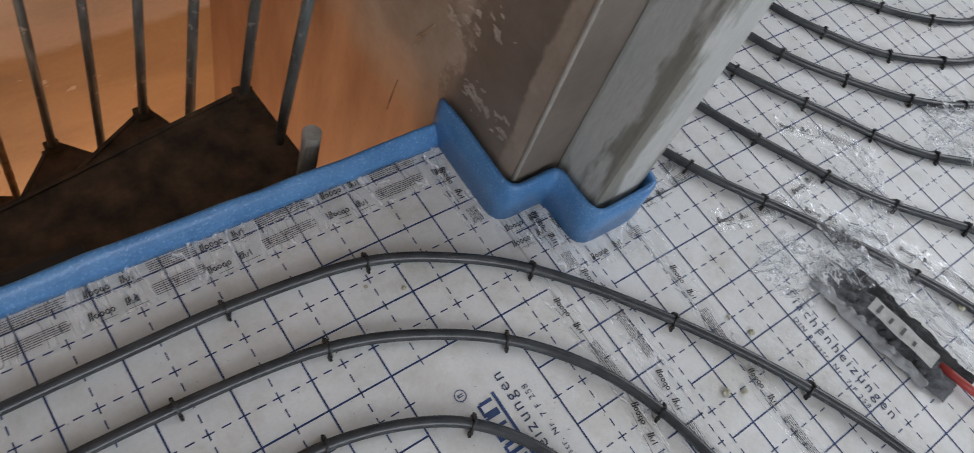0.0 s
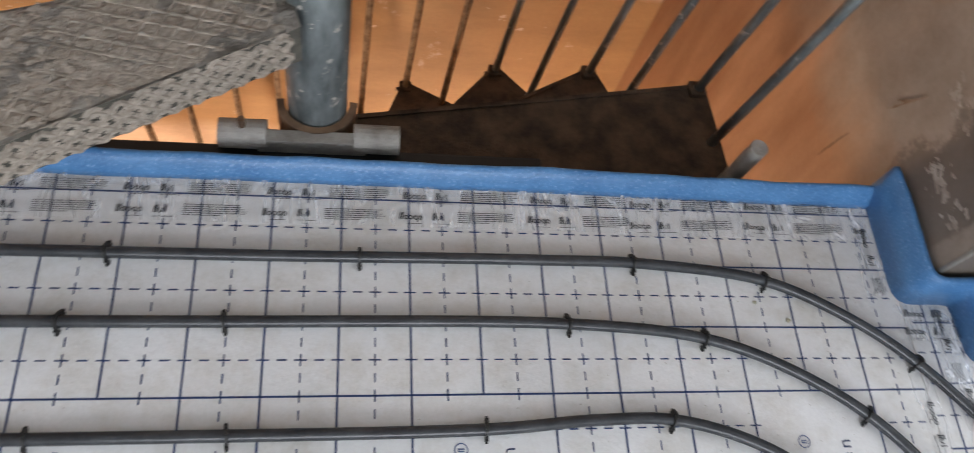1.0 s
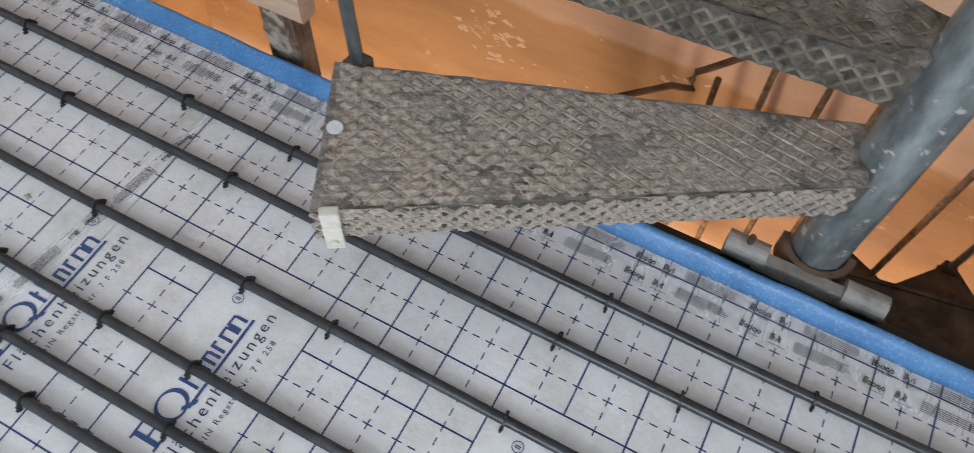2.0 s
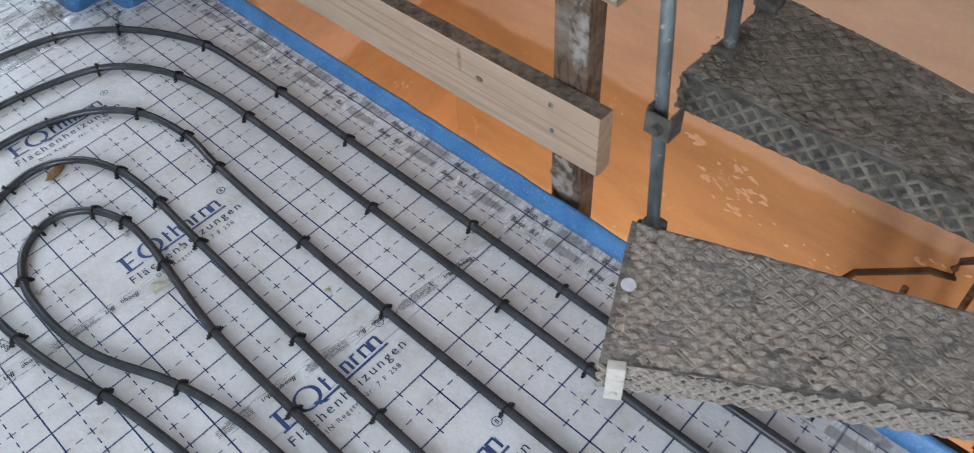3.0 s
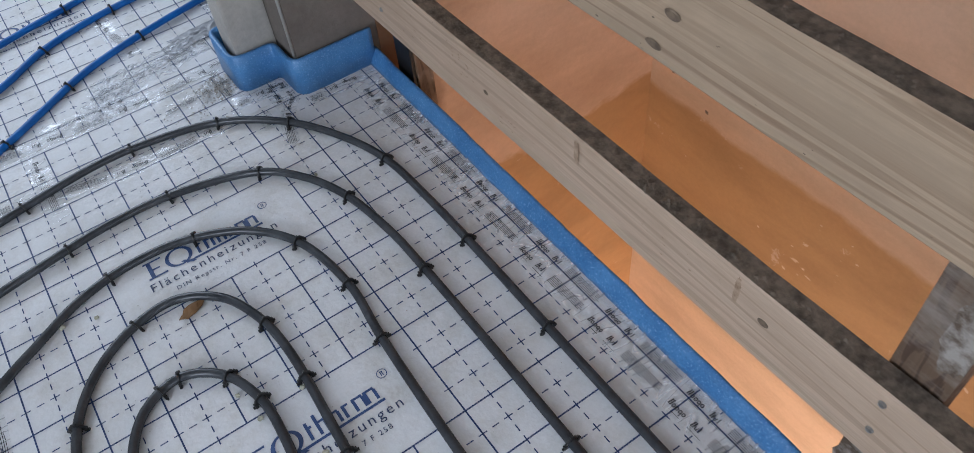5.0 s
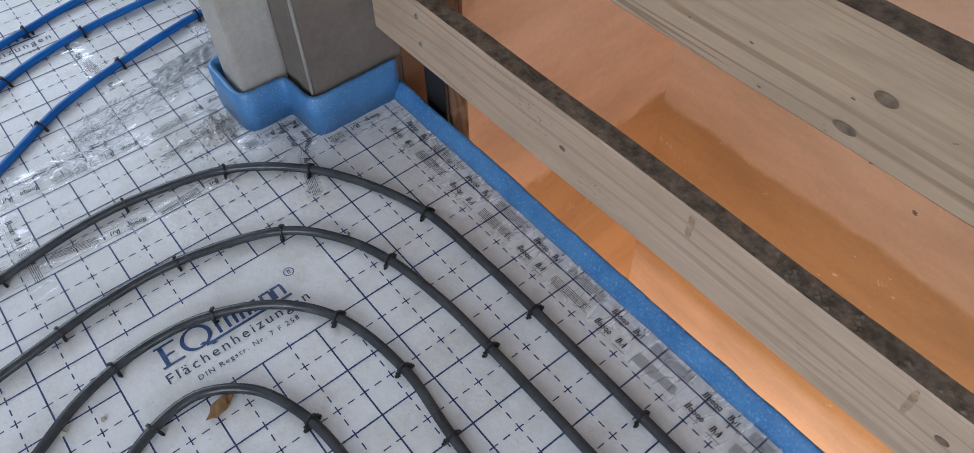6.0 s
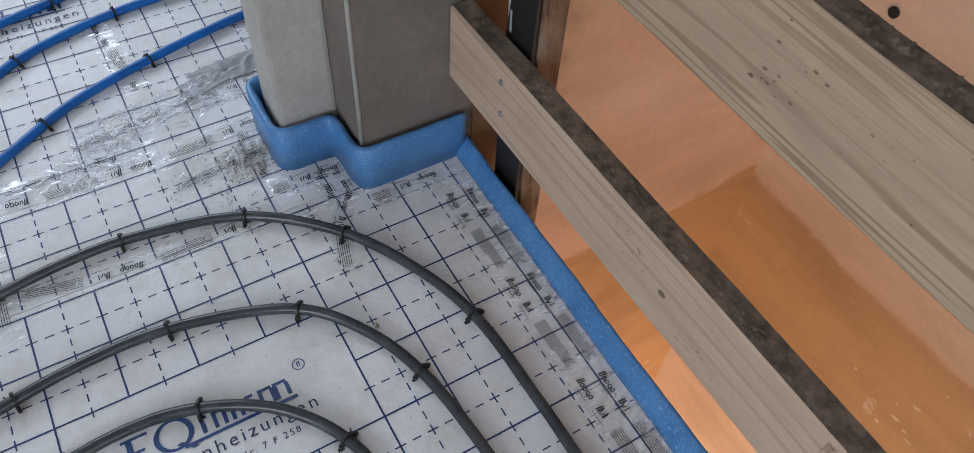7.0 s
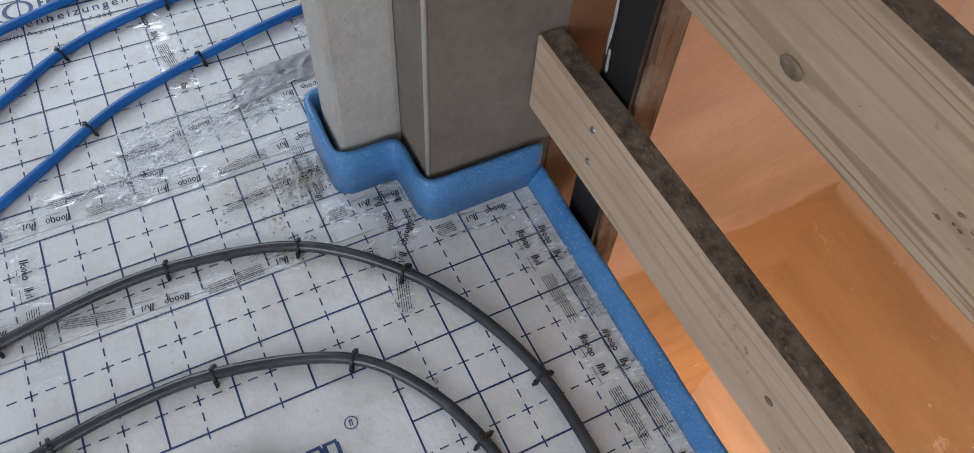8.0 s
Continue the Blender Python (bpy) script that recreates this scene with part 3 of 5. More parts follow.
def clip_mesh():
    """One staple clip: an arch over the pipe with two barbed legs and a small spine on top."""
    bm = bmesh.new()
    arch = [Vector(((PR + 0.0022) * math.cos(a), 0, (PR + 0.0022) * math.sin(a))) for a in np.linspace(-0.55, math.pi + 0.55, 13)]
    sweep(bm, arch, [(-0.0022, -0.0016), (0.0022, -0.0016), (0.0022, 0.0016), (-0.0022, 0.0016)], True, Vector((0, 1, 0)))
    for s in (-1, 1):
        block(bm, s * 0.0125 - 0.003, s * 0.0125 + 0.003, -0.0026, 0.0026, -PZ - 0.001, 0.001, 0.0006)
        block(bm, s * 0.0155 - 0.003, s * 0.0155 + 0.003, -0.0018, 0.0018, -PZ + 0.0012, -PZ + 0.0056, 0.0005)
    block(bm, -0.002, 0.002, -0.0022, 0.0022, PR + 0.003, PR + 0.007, 0.0006)
    return bm


def pipe_run(points, stops, material, label, clip_label, group, spacing=0):
    """A pipe on the floor along a plan curve, and a clip at the places nearest to the stops."""
    global clip_master
    way = spline([(x, y, PZ) for x, y in points], 0.015)
    for q in way:
        q.z += 0.0012 * math.sin(q.x * 9 + q.y * 13)
    ob = finish("heating_pipe", tube(way, PR, 14), material, smooth=True)
    tagged(ob, label, "heating pipe", group)
    places = []
    for x, y in stops:
        i = min(range(len(way)), key=lambda k: (way[k].x - x) ** 2 + (way[k].y - y) ** 2)
        places.append(i)
    if spacing:
        places = list(range(6, len(way) - 6, spacing))
    for n, i in enumerate(places):
        d = way[min(i + 1, len(way) - 1)] - way[max(i - 1, 0)]
        turn = math.degrees(math.atan2(d.y, d.x)) - 90 + random.uniform(-7, 7)
        m = pose(*way[i], random.uniform(-8, 8), random.uniform(-6, 6), turn)
        if clip_master is None:
            clip_master = tagged(finish("pipe_clip", clip_mesh(), CLIP), clip_label, "pipe clip", "clips on the heating pipes")
            clip_master.matrix_basis = m
        else:
            tagged(copy_thing(clip_master, m), clip_label)
    return ob


GREY = "dark grey plastic heating pipe clipped in loops on the floor boards"
CL = "small black plastic clip stapled over a heating pipe"
GP = "grey heating pipes"
pipe_run([(-1.02, -1.6), (-1.06, -1.1), (-1.11, -0.82), (-1.14, -0.68), (-1.165, -0.52), (-1.165, -0.42), (-1.125, -0.25), (-1.015, -0.12), (-0.89, -0.045), (-0.78, -0.01), (-0.62, 0), (-0.47, 0.002), (0.3, 0), (1.0, 0), (1.6, 0.001), (1.76, -0.001), (1.96, -0.026), (2.08, -0.08), (2.19, -0.16), (2.35, -0.35), (2.48, -0.56), (2.55, -0.72), (2.62, -1.0), (2.66, -1.6)],
         [(-1.13, -0.68), (-1.165, -0.43), (-1.12, -0.25), (-1.015, -0.12), (-0.78, -0.01), (-0.48, 0), (-0.24, 0), (0.15, 0), (0.38, 0), (0.985, 0), (1.325, 0), (1.74, 0), (1.955, -0.03), (2.19, -0.16), (2.35, -0.35), (2.48, -0.56), (2.57, -0.8)], PIPE, GREY, CL, GP)
pipe_run([(-0.86, -1.6), (-0.9, -1.0), (-0.95, -0.7), (-0.975, -0.55), (-0.975, -0.42), (-0.915, -0.24), (-0.83, -0.165), (-0.735, -0.125), (-0.6, -0.104), (-0.48, -0.1), (0.3, -0.1), (1.0, -0.1), (1.63, -0.1), (1.84, -0.122), (1.96, -0.165), (2.08, -0.24), (2.17, -0.34), (2.22, -0.44), (2.25, -0.56), (2.3, -0.9), (2.32, -1.6)],
         [(-0.96, -0.64), (-0.975, -0.42), (-0.915, -0.24), (-0.735, -0.125), (-0.48, -0.1), (-0.06, -0.1), (0.32, -0.1), (0.51, -0.1), (0.935, -0.1), (1.14, -0.1), (1.63, -0.1), (1.84, -0.12), (2.08, -0.24), (2.22, -0.45), (2.25, -0.56)], PIPE, GREY, CL, GP)
pipe_run([(-0.6, -1.5), (-0.66, -0.95), (-0.76, -0.76), (-0.82, -0.655), (-0.845, -0.56), (-0.84, -0.45), (-0.785, -0.335), (-0.69, -0.26), (-0.54, -0.23), (-0.4, -0.24), (-0.09, -0.25), (0.7, -0.25), (1.5, -0.25), (1.66, -0.24), (1.77, -0.242), (1.88, -0.273), (1.96, -0.32), (2.03, -0.41), (2.08, -0.6), (2.1, -1.5)],
         [(-0.84, -0.6), (-0.825, -0.42), (-0.69, -0.26), (-0.54, -0.23), (-0.4, -0.24), (-0.09, -0.25), (0.15, -0.25), (0.46, -0.25), (0.62, -0.25), (0.92, -0.25), (1.16, -0.25), (1.5, -0.25), (1.77, -0.24), (1.96, -0.32)], PIPE, GREY, CL, GP)
pipe_run([(1.7, -0.66), (1.0, -0.66), (0.28, -0.66), (0.13, -0.665), (-0.09, -0.7), (-0.2, -0.73), (-0.32, -0.75), (-0.45, -0.757), (-0.56, -0.733), (-0.64, -0.68), (-0.695, -0.6), (-0.71, -0.51), (-0.66, -0.435), (-0.57, -0.395), (-0.48, -0.383), (-0.25, -0.39), (0.08, -0.4), (0.7, -0.405), (1.5, -0.4), (1.72, -0.43), (1.85, -0.53), (1.9, -0.7), (1.92, -1.5)],
         [(-0.09, -0.7), (-0.32, -0.75), (-0.56, -0.73), (-0.7, -0.59), (-0.56, -0.39), (-0.42, -0.385), (-0.25, -0.39), (0.08, -0.4), (0.3, -0.4), (0.48, -0.4), (0.16, -0.66), (0.45, -0.66), (0.9, -0.4)], PIPE, GREY, CL, GP)
pipe_run([(1.7, -0.56), (1.0, -0.56), (0.44, -0.56), (0.2, -0.562), (0.08, -0.578), (-0.02, -0.605), (-0.18, -0.67), (-0.32, -0.69), (-0.44, -0.678), (-0.52, -0.63), (-0.545, -0.56), (-0.505, -0.497), (-0.42, -0.462), (-0.33, -0.46), (-0.26, -0.468), (-0.05, -0.493), (0.19, -0.495), (0.55, -0.495), (1.0, -0.495), (1.7, -0.5)],
         [(-0.01, -0.6), (-0.44, -0.68), (-0.53, -0.6), (-0.545, -0.56), (-0.5, -0.49), (-0.42, -0.46), (-0.26, -0.47), (-0.05, -0.495), (0.19, -0.495), (0.29, -0.56), (0.5, -0.495), (0.6, -0.56)], PIPE, GREY, CL, GP)
# loops of the next room beyond the jamb
for pts in ([(2.5, 0.7), (2.51, 0.1), (2.57, -0.07), (2.63, -0.18), (2.73, -0.32), (2.83, -0.48), (2.91, -0.63), (3.0, -0.95), (3.05, -1.5)],
            [(2.62, 0.7), (2.65, 0.2), (2.72, -0.01), (2.83, -0.22), (2.91, -0.35), (3.07, -0.52), (3.25, -0.72), (3.4, -1.4)],
            [(2.76, 0.7), (2.79, 0.25), (2.86, 0.04), (3.0, -0.17), (3.11, -0.32), (3.23, -0.41), (3.5, -0.55), (3.8, -0.75)],
            [(2.9, 0.7), (2.92, 0.3), (2.98, 0.09), (3.03, -0.01), (3.17, -0.17), (3.28, -0.26), (3.39, -0.31), (3.8, -0.38), (4.4, -0.4)],
            [(3.02, 0.7), (3.05, 0.3), (3.11, 0.14), (3.15, 0.06), (3.27, -0.09), (3.39, -0.165), (3.53, -0.22), (4.4, -0.25)],
            [(3.15, 0.8), (3.2, 0.35), (3.28, 0.14), (3.39, 0.03), (3.47, -0.04), (3.65, -0.13), (4.4, -0.15)]):
    pipe_run(pts, [], PIPE, "dark grey plastic heating pipe looping through the next room", CL, GP, 10)
for pts in ([(-1.15, -1.15), (-1.28, -0.82), (-1.385, -0.64), (-1.445, -0.55), (-1.52, -0.43), (-1.605, -0.16), (-1.63, -0.03), (-1.64, 0.6)],
            [(-1.35, -1.15), (-1.48, -0.82), (-1.6, -0.61), (-1.68, -0.5), (-1.74, -0.33), (-1.76, -0.1), (-1.77, 0.6)],
            [(-1.6, -1.1), (-1.78, -0.58), (-1.83, -0.42), (-1.875, -0.24), (-1.89, 0.6)]):
    pipe_run(pts, [], BLUE_PIPE, "bright blue plastic heating pipe curving across the next room", "black plastic clip stapled over a blue pipe", "blue heating pipes", 14)

# ---- foam edge strips ----
def strip_run(name, pts, profile, label, foot=-1, curl=1.0):
    way = []
    for i, (a, b) in enumerate(zip(pts, pts[1:])):
        a, b = Vector((*a, 0)), Vector((*b, 0))
        n = max(2, int((b - a).length / 0.012))
        way += [a.lerp(b, k / n) for k in range(n)]
    way.append(Vector((*pts[-1], 0)))
    for _ in range(3):
        way = [way[0]] + [(p + 2 * q + r) / 4 for p, q, r in zip(way, way[1:], way[2:])] + [way[-1]]
    bm = sweep(bmesh.new(), way, profile)
    for v in bm.verts:
        n = noise.noise(v.co * 14) * 0.0022 + noise.noise(v.co * 45) * 0.0007
        v.co.z += n * (1 if v.co.z > 0.01 else 0)
        v.co.x += n * 0.6
        v.co.y += n * 0.6
    strip = thing(name, label=label, category="edge strip", group="blue edge strips")
    part("foam", bm, FOAM, strip, smooth=True)
    # clear flap welded to the strip, lying on the boards with a ragged, curled edge
    bm, side = bmesh.new(), min(profile[0][0], profile[-1][0]) if foot < 0 else max(profile[0][0], profile[-1][0])
    rings = []
    for i, q in enumerate(way):
        d = (way[min(i + 1, len(way) - 1)] - way[max(i - 1, 0)]).normalized()
        out = d.cross(Vector((0, 0, 1))).normalized() * foot
        n = noise.noise(q * 24)
        rings.append([bm.verts.new(q + out * (abs(side) + a) + Vector((0, 0, h))) for a, h in ((-0.005, 0.003 + curl * (0.009 + 0.003 * n)), (0.002, 0.003 + curl * (0.003 + 0.002 * n)), (0.009, 0.003 + curl * 0.002 * max(0, n)), (0.015 + 0.004 * n, 0.003 + curl * (0.001 + 0.008 * max(0, n))))])
    for a, b in zip(rings, rings[1:]):
        for k in range(3):
            bm.faces.new((a[k], a[k + 1], b[k + 1], b[k]))
    flap = part("film_flap", bm, FILM, strip, "clear film flap with a curled edge", smooth=True)
    flap.visible_shadow = False
    return strip


UPRIGHT = [(-0.014, 0.0005), (-0.008, 0.03), (-0.004, 0.07), (-0.0025, 0.089), (0.0005, 0.0945), (0.0065, 0.0955), (0.0108, 0.093), (0.0108, 0.0005)]
LEAN_OUT = [(0.008, 0.0005), (0.004, 0.011), (-0.005, 0.026), (-0.012, 0.035), (-0.018, 0.036), (-0.021, 0.03), (-0.015, 0.013), (-0.006, 0.0005)]
strip_run("edge_strip", [(-1.099, 0.135), (-0.2, 0.134), (0.8, 0.133), (1.6, 0.13), (2.0, 0.124), (2.199, 0.122)], LEAN_OUT, "blue foam edge strip leaning out over the stair opening", 1, 0.15)
strip_run("edge_strip", [(-1.335, 0.5), (-1.335, -0.152), (-1.199, -0.152), (-1.199, -0.05), (-1.098, -0.05), (-1.098, 0.145)], UPRIGHT, "blue foam edge strip standing round the stepped wall end")
strip_run("edge_strip", [(2.198, 0.145), (2.198, -0.05), (2.299, -0.05), (2.299, -0.152), (2.434, -0.152), (2.434, 0.5)], UPRIGHT, "blue foam edge strip standing round the stepped wall end")

# ---- guard boards and posts ----
def guard_board(x0, x1, y0, z0, z1, lean, label, thick=0.04, wood=None):
    b = thing("guard_board", label=label, category="guard board", group="guard boards along the stair opening")
    bm = bmesh.new()
    n = 24
    rings = []
    for k in range(n + 1):
        x = x0 + (x1 - x0) * k / n
        wob = 0.0018 * noise.noise(Vector((x * 3, z0 * 9, 1)))
        yy = y0 + lean * (k / n)
        prof = [(0, z0 + 0.004), (0, z1 - 0.003), (0.003, z1), (thick - 0.003, z1), (thick, z1 - 0.004), (thick, z0 + 0.003), (thick - 0.003, z0), (0.003, z0)]
        rings.append([bm.verts.new((x, yy + wob + s, h + wob + 0.0016 * noise.noise(Vector((x * 22, h * 30, s * 30))) * (h > z1 - 0.006))) for s, h in prof])
    for a, c in zip(rings, rings[1:]):
        for k in range(8):
            f = bm.faces.new((a[k], a[(k + 1) % 8], c[(k + 1) % 8], c[k]))
            f.material_index = 1 if k in (2, 3) else 0
    bm.faces.new(rings[0][::-1])
    bm.faces.new(rings[-1])
    bmesh.ops.recalc_face_normals(bm, faces=bm.faces)
    part("board", bm, [wood or PINE, DIRTY], b)
    return b


def screws(board, places):
    for x, y, z in places:
        bm = bmesh.new()
        r = bmesh.ops.create_cone(bm, cap_ends=True, segments=16, radius1=0.0055, radius2=0.0045, depth=0.003, matrix=pose(x, y - 0.001, z, 90))
        block(bm, x - 0.0034, x + 0.0034, y - 0.0032, y - 0.0022, z - 0.0006, z + 0.0006)
        block(bm, x - 0.0006, x + 0.0006, y - 0.0034, y - 0.0024, z - 0.0034, z + 0.0034)
        part("screw", bm, SCREW, board, "zinc screw head")


lower = guard_board(-1.105, 0.338, 0.122, 0.178, 0.318, 0.012, "lower sawn spruce guard board with a dirty grey top edge")
screws(lower, [(-0.955, 0.123, 0.286), (-0.95, 0.123, 0.228), (0.233, 0.133, 0.296), (0.236, 0.133, 0.236)])
upper = guard_board(-1.105, 0.35, 0.124, 0.548, 0.69, 0.012, "upper sawn spruce guard board with knots and a plaster-stained end", wood=PINE_OLD)
screws(upper, [(0.25, 0.135, 0.585), (0.255, 0.135, 0.645), (-0.95, 0.125, 0.6)])


def knot(board, x, y, z, rx, rz):
    bm = bmesh.new()
    n = 20
    rings = []
    for f, dy in ((1.0, -0.0006), (0.6, -0.0014), (0.2, -0.001)):
        rings.append([bm.verts.new((x + f * rx * math.cos(2 * math.pi * k / n), y + dy, z + f * rz * math.sin(2 * math.pi * k / n))) for k in range(n)])
    for a, c in zip(rings, rings[1:]):
        for k in range(n):
            bm.faces.new((a[k], a[(k + 1) % n], c[(k + 1) % n], c[k]))
    bm.faces.new(rings[-1])
    bmesh.ops.recalc_face_normals(bm, faces=bm.faces)
    part("knot", bm, KNOT, board, "dark brown wood knot")


SMEAR = mottled("dried_plaster_smear", (0.47, 0.375, 0.28), (0.64, 0.575, 0.49), 45, 0.9, 0.4, 0.002)
STAIN = mottled("dull_plaster_stain", (0.13, 0.09, 0.06), (0.42, 0.37, 0.32), 38, 0.9, 0.4, 0.002, lo=0.4, hi=0.6)
BROWN_STAIN = mottled("brown_wood_stain", (0.3, 0.19, 0.115), (0.52, 0.37, 0.25), 90, 0.8, 0.2, 0.001)
KNOT = mottled("dark_wood_knot", (0.13, 0.088, 0.056), (0.25, 0.175, 0.115), 75, 0.7, 0.3, 0.001)
knot(upper, -0.739, 0.127, 0.593, 0.014, 0.009)
knot(upper, -0.163, 0.1318, 0.626, 0.013, 0.007)
knot(upper, -0.188, 0.1316, 0.572, 0.014, 0.006)
knot(upper, 0.27, 0.1353, 0.6, 0.008, 0.007)
knot(lower, -0.575, 0.1265, 0.248, 0.007, 0.005)
knot(lower, 0.06, 0.1322, 0.262, 0.01, 0.007)


def smear(board, x0, x1, y, z0, z1, material, label, seed):
    """A thin ragged smear of plaster on a board's face."""
    r = random.Random(seed)
    bm = bmesh.new()
    n = 26
    c = bm.verts.new(((x0 + x1) / 2, y, (z0 + z1) / 2))
    ring = []
    for k in range(n):
        a = 2 * math.pi * k / n
        q = 0.78 + 0.3 * r.random()
        sx, sz = math.copysign(abs(math.cos(a)) ** 0.6, math.cos(a)), math.copysign(abs(math.sin(a)) ** 0.6, math.sin(a))
        ring.append(bm.verts.new(((x0 + x1) / 2 + (x1 - x0) / 2 * q * sx, y, (z0 + z1) / 2 + (z1 - z0) / 2 * q * sz)))
    for k in range(n):
        bm.faces.new((c, ring[k], ring[(k + 1) % n]))
    part("plaster_smear", bm, material, board, label)


smear(upper, 0.305, 0.35, 0.1342, 0.6, 0.688, SMEAR, "pale plaster smear on the board end", 3)
smear(upper, 0.322, 0.351, 0.1341, 0.556, 0.595, SMEAR, "pale plaster smear on the board end", 4)
smear(upper, 0.288, 0.302, 0.1341, 0.655, 0.682, SMEAR, "pale plaster smear on the board end", 7)
smear(lower, -0.329, -0.317, 0.1268, 0.265, 0.313, BROWN_STAIN, "brown stain", 5)
smear(lower, 0.006, 0.016, 0.1302, 0.255, 0.312, BROWN_STAIN, "brown stain", 6)

def specks(board, places, y, material, label, seed):
    """A scatter of small flat stains on a board's face."""
    r = random.Random(seed)
    bm = bmesh.new()
    for cx, cz, sx, sz, count in places:
        for _ in range(count):
            x, z, q = cx + r.gauss(0, sx), cz + r.gauss(0, sz), r.uniform(0.0006, 0.0019)
            ring = [bm.verts.new((x + q * 1.8 * r.uniform(0.6, 1.2) * math.cos(a), y + 0.008 * (x + 1.105), z + q * r.uniform(0.6, 1.2) * math.sin(a))) for a in (0, 1, 2.1, 3.1, 4.2, 5.2)]
            bm.faces.new(ring)
    tagged(part("stain_specks", bm, material, board, label), kind="stuff")


specks(lower, [(-0.64, 0.27, 0.03, 0.02, 34), (-0.5, 0.225, 0.025, 0.012, 18), (-0.15, 0.25, 0.03, 0.02, 14), (-0.85, 0.24, 0.05, 0.03, 10)], 0.1202, BROWN_STAIN, "small brown stains on the lower board", 31)
specks(upper, [(-0.56, 0.6, 0.012, 0.03, 16), (-0.45, 0.63, 0.06, 0.03, 10), (0.0, 0.61, 0.15, 0.04, 14)], 0.1222, KNOT, "small dark nicks and resin spots on the upper board", 32)
post = thing("guard_post", label="old brown wooden post with white plaster stains carrying the boards", category="post", group="posts of the guard boards")
part("post_timber", boxed(0.203, 0.276, 0.176, 0.222, -0.24, 0.8, 0.004), OLDWOOD, post)
smear(post, 0.2, 0.262, 0.1752, 0.0, 0.13, STAIN, "dull plaster smear", 8)
smear(post, 0.235, 0.279, 0.1751, 0.36, 0.5, STAIN, "dull plaster smear", 9)
smear(post, 0.215, 0.24, 0.1752, 0.14, 0.17, STAIN, "dull plaster smear", 10)
post = thing("guard_post", label="dark brown post with a black steel edge carrying the boards", category="post", group="posts of the guard boards")
part("post_timber", boxed(-1.005, -0.947, 0.177, 0.218, -0.24, 0.9, 0.004), DARKWOOD, post)
part("steel_edge", boxed(-1.022, -0.952, 0.168, 0.176, -0.24, 0.9, 0.002), BITUMEN, post, "black coated steel angle with paint runs")
bm = bmesh.new()
for z0, z1, x, w in ((0.345, 0.62, -1.0145, 0.0045), (0.322, 0.36, -1.008, 0.007), (0.5, 0.7, -1.011, 0.005)):
    cols = []
    for k in range(41):
        z = z0 + (z1 - z0) * k / 40
        h = w * (0.75 + 0.6 * noise.noise(Vector((0, x * 90, z * 28)))) * math.sin(math.pi * min(1, max(0.04, k / 40))) ** 0.4
        c = x + 0.002 * noise.noise(Vector((4, x * 90, z * 18)))
        cols.append((bm.verts.new((c - h, 0.1655, z)), bm.verts.new((c + h, 0.1655, z))))
    for a, c in zip(cols, cols[1:]):
        bm.faces.new((a[0], a[1], c[1], c[0]))
part("paint_run", bm, PAPER, post, "white paint run dried on the steel")

# ---- spiral stair ----
CX, CY, RO = 1.258, 0.262, 0.805
PITCH, RISE = 22.0, 0.195


def polar(r, deg):
    return CX + r * math.cos(radians(deg)), CY + r * math.sin(radians(deg))


def inside(p, poly):
    return all((b[0] - a[0]) * (p[1] - a[1]) - (b[1] - a[1]) * (p[0] - a[0]) > 0.002 for a, b in zip(poly, poly[1:] + poly[:1]))


def strand(bm, a, b, n, w=0.0022, h=0.003):
    """One raised strand of the expanded metal from a to b on a face with normal n."""
    d = (b - a).normalized()
    s = d.cross(n).normalized() * w
    lo, hi = n * -0.001, n * h
    v = [bm.verts.new(q) for q in (a - s + lo, a + s + lo, b + s + lo, b - s + lo, a - s * 0.5 + hi, a + s * 0.5 + hi, b + s * 0.5 + hi, b - s * 0.5 + hi)]
    for f in ((4, 5, 6, 7), (0, 1, 5, 4), (1, 2, 6, 5), (2, 3, 7, 6), (3, 0, 4, 7)):
        bm.faces.new([v[i] for i in f])


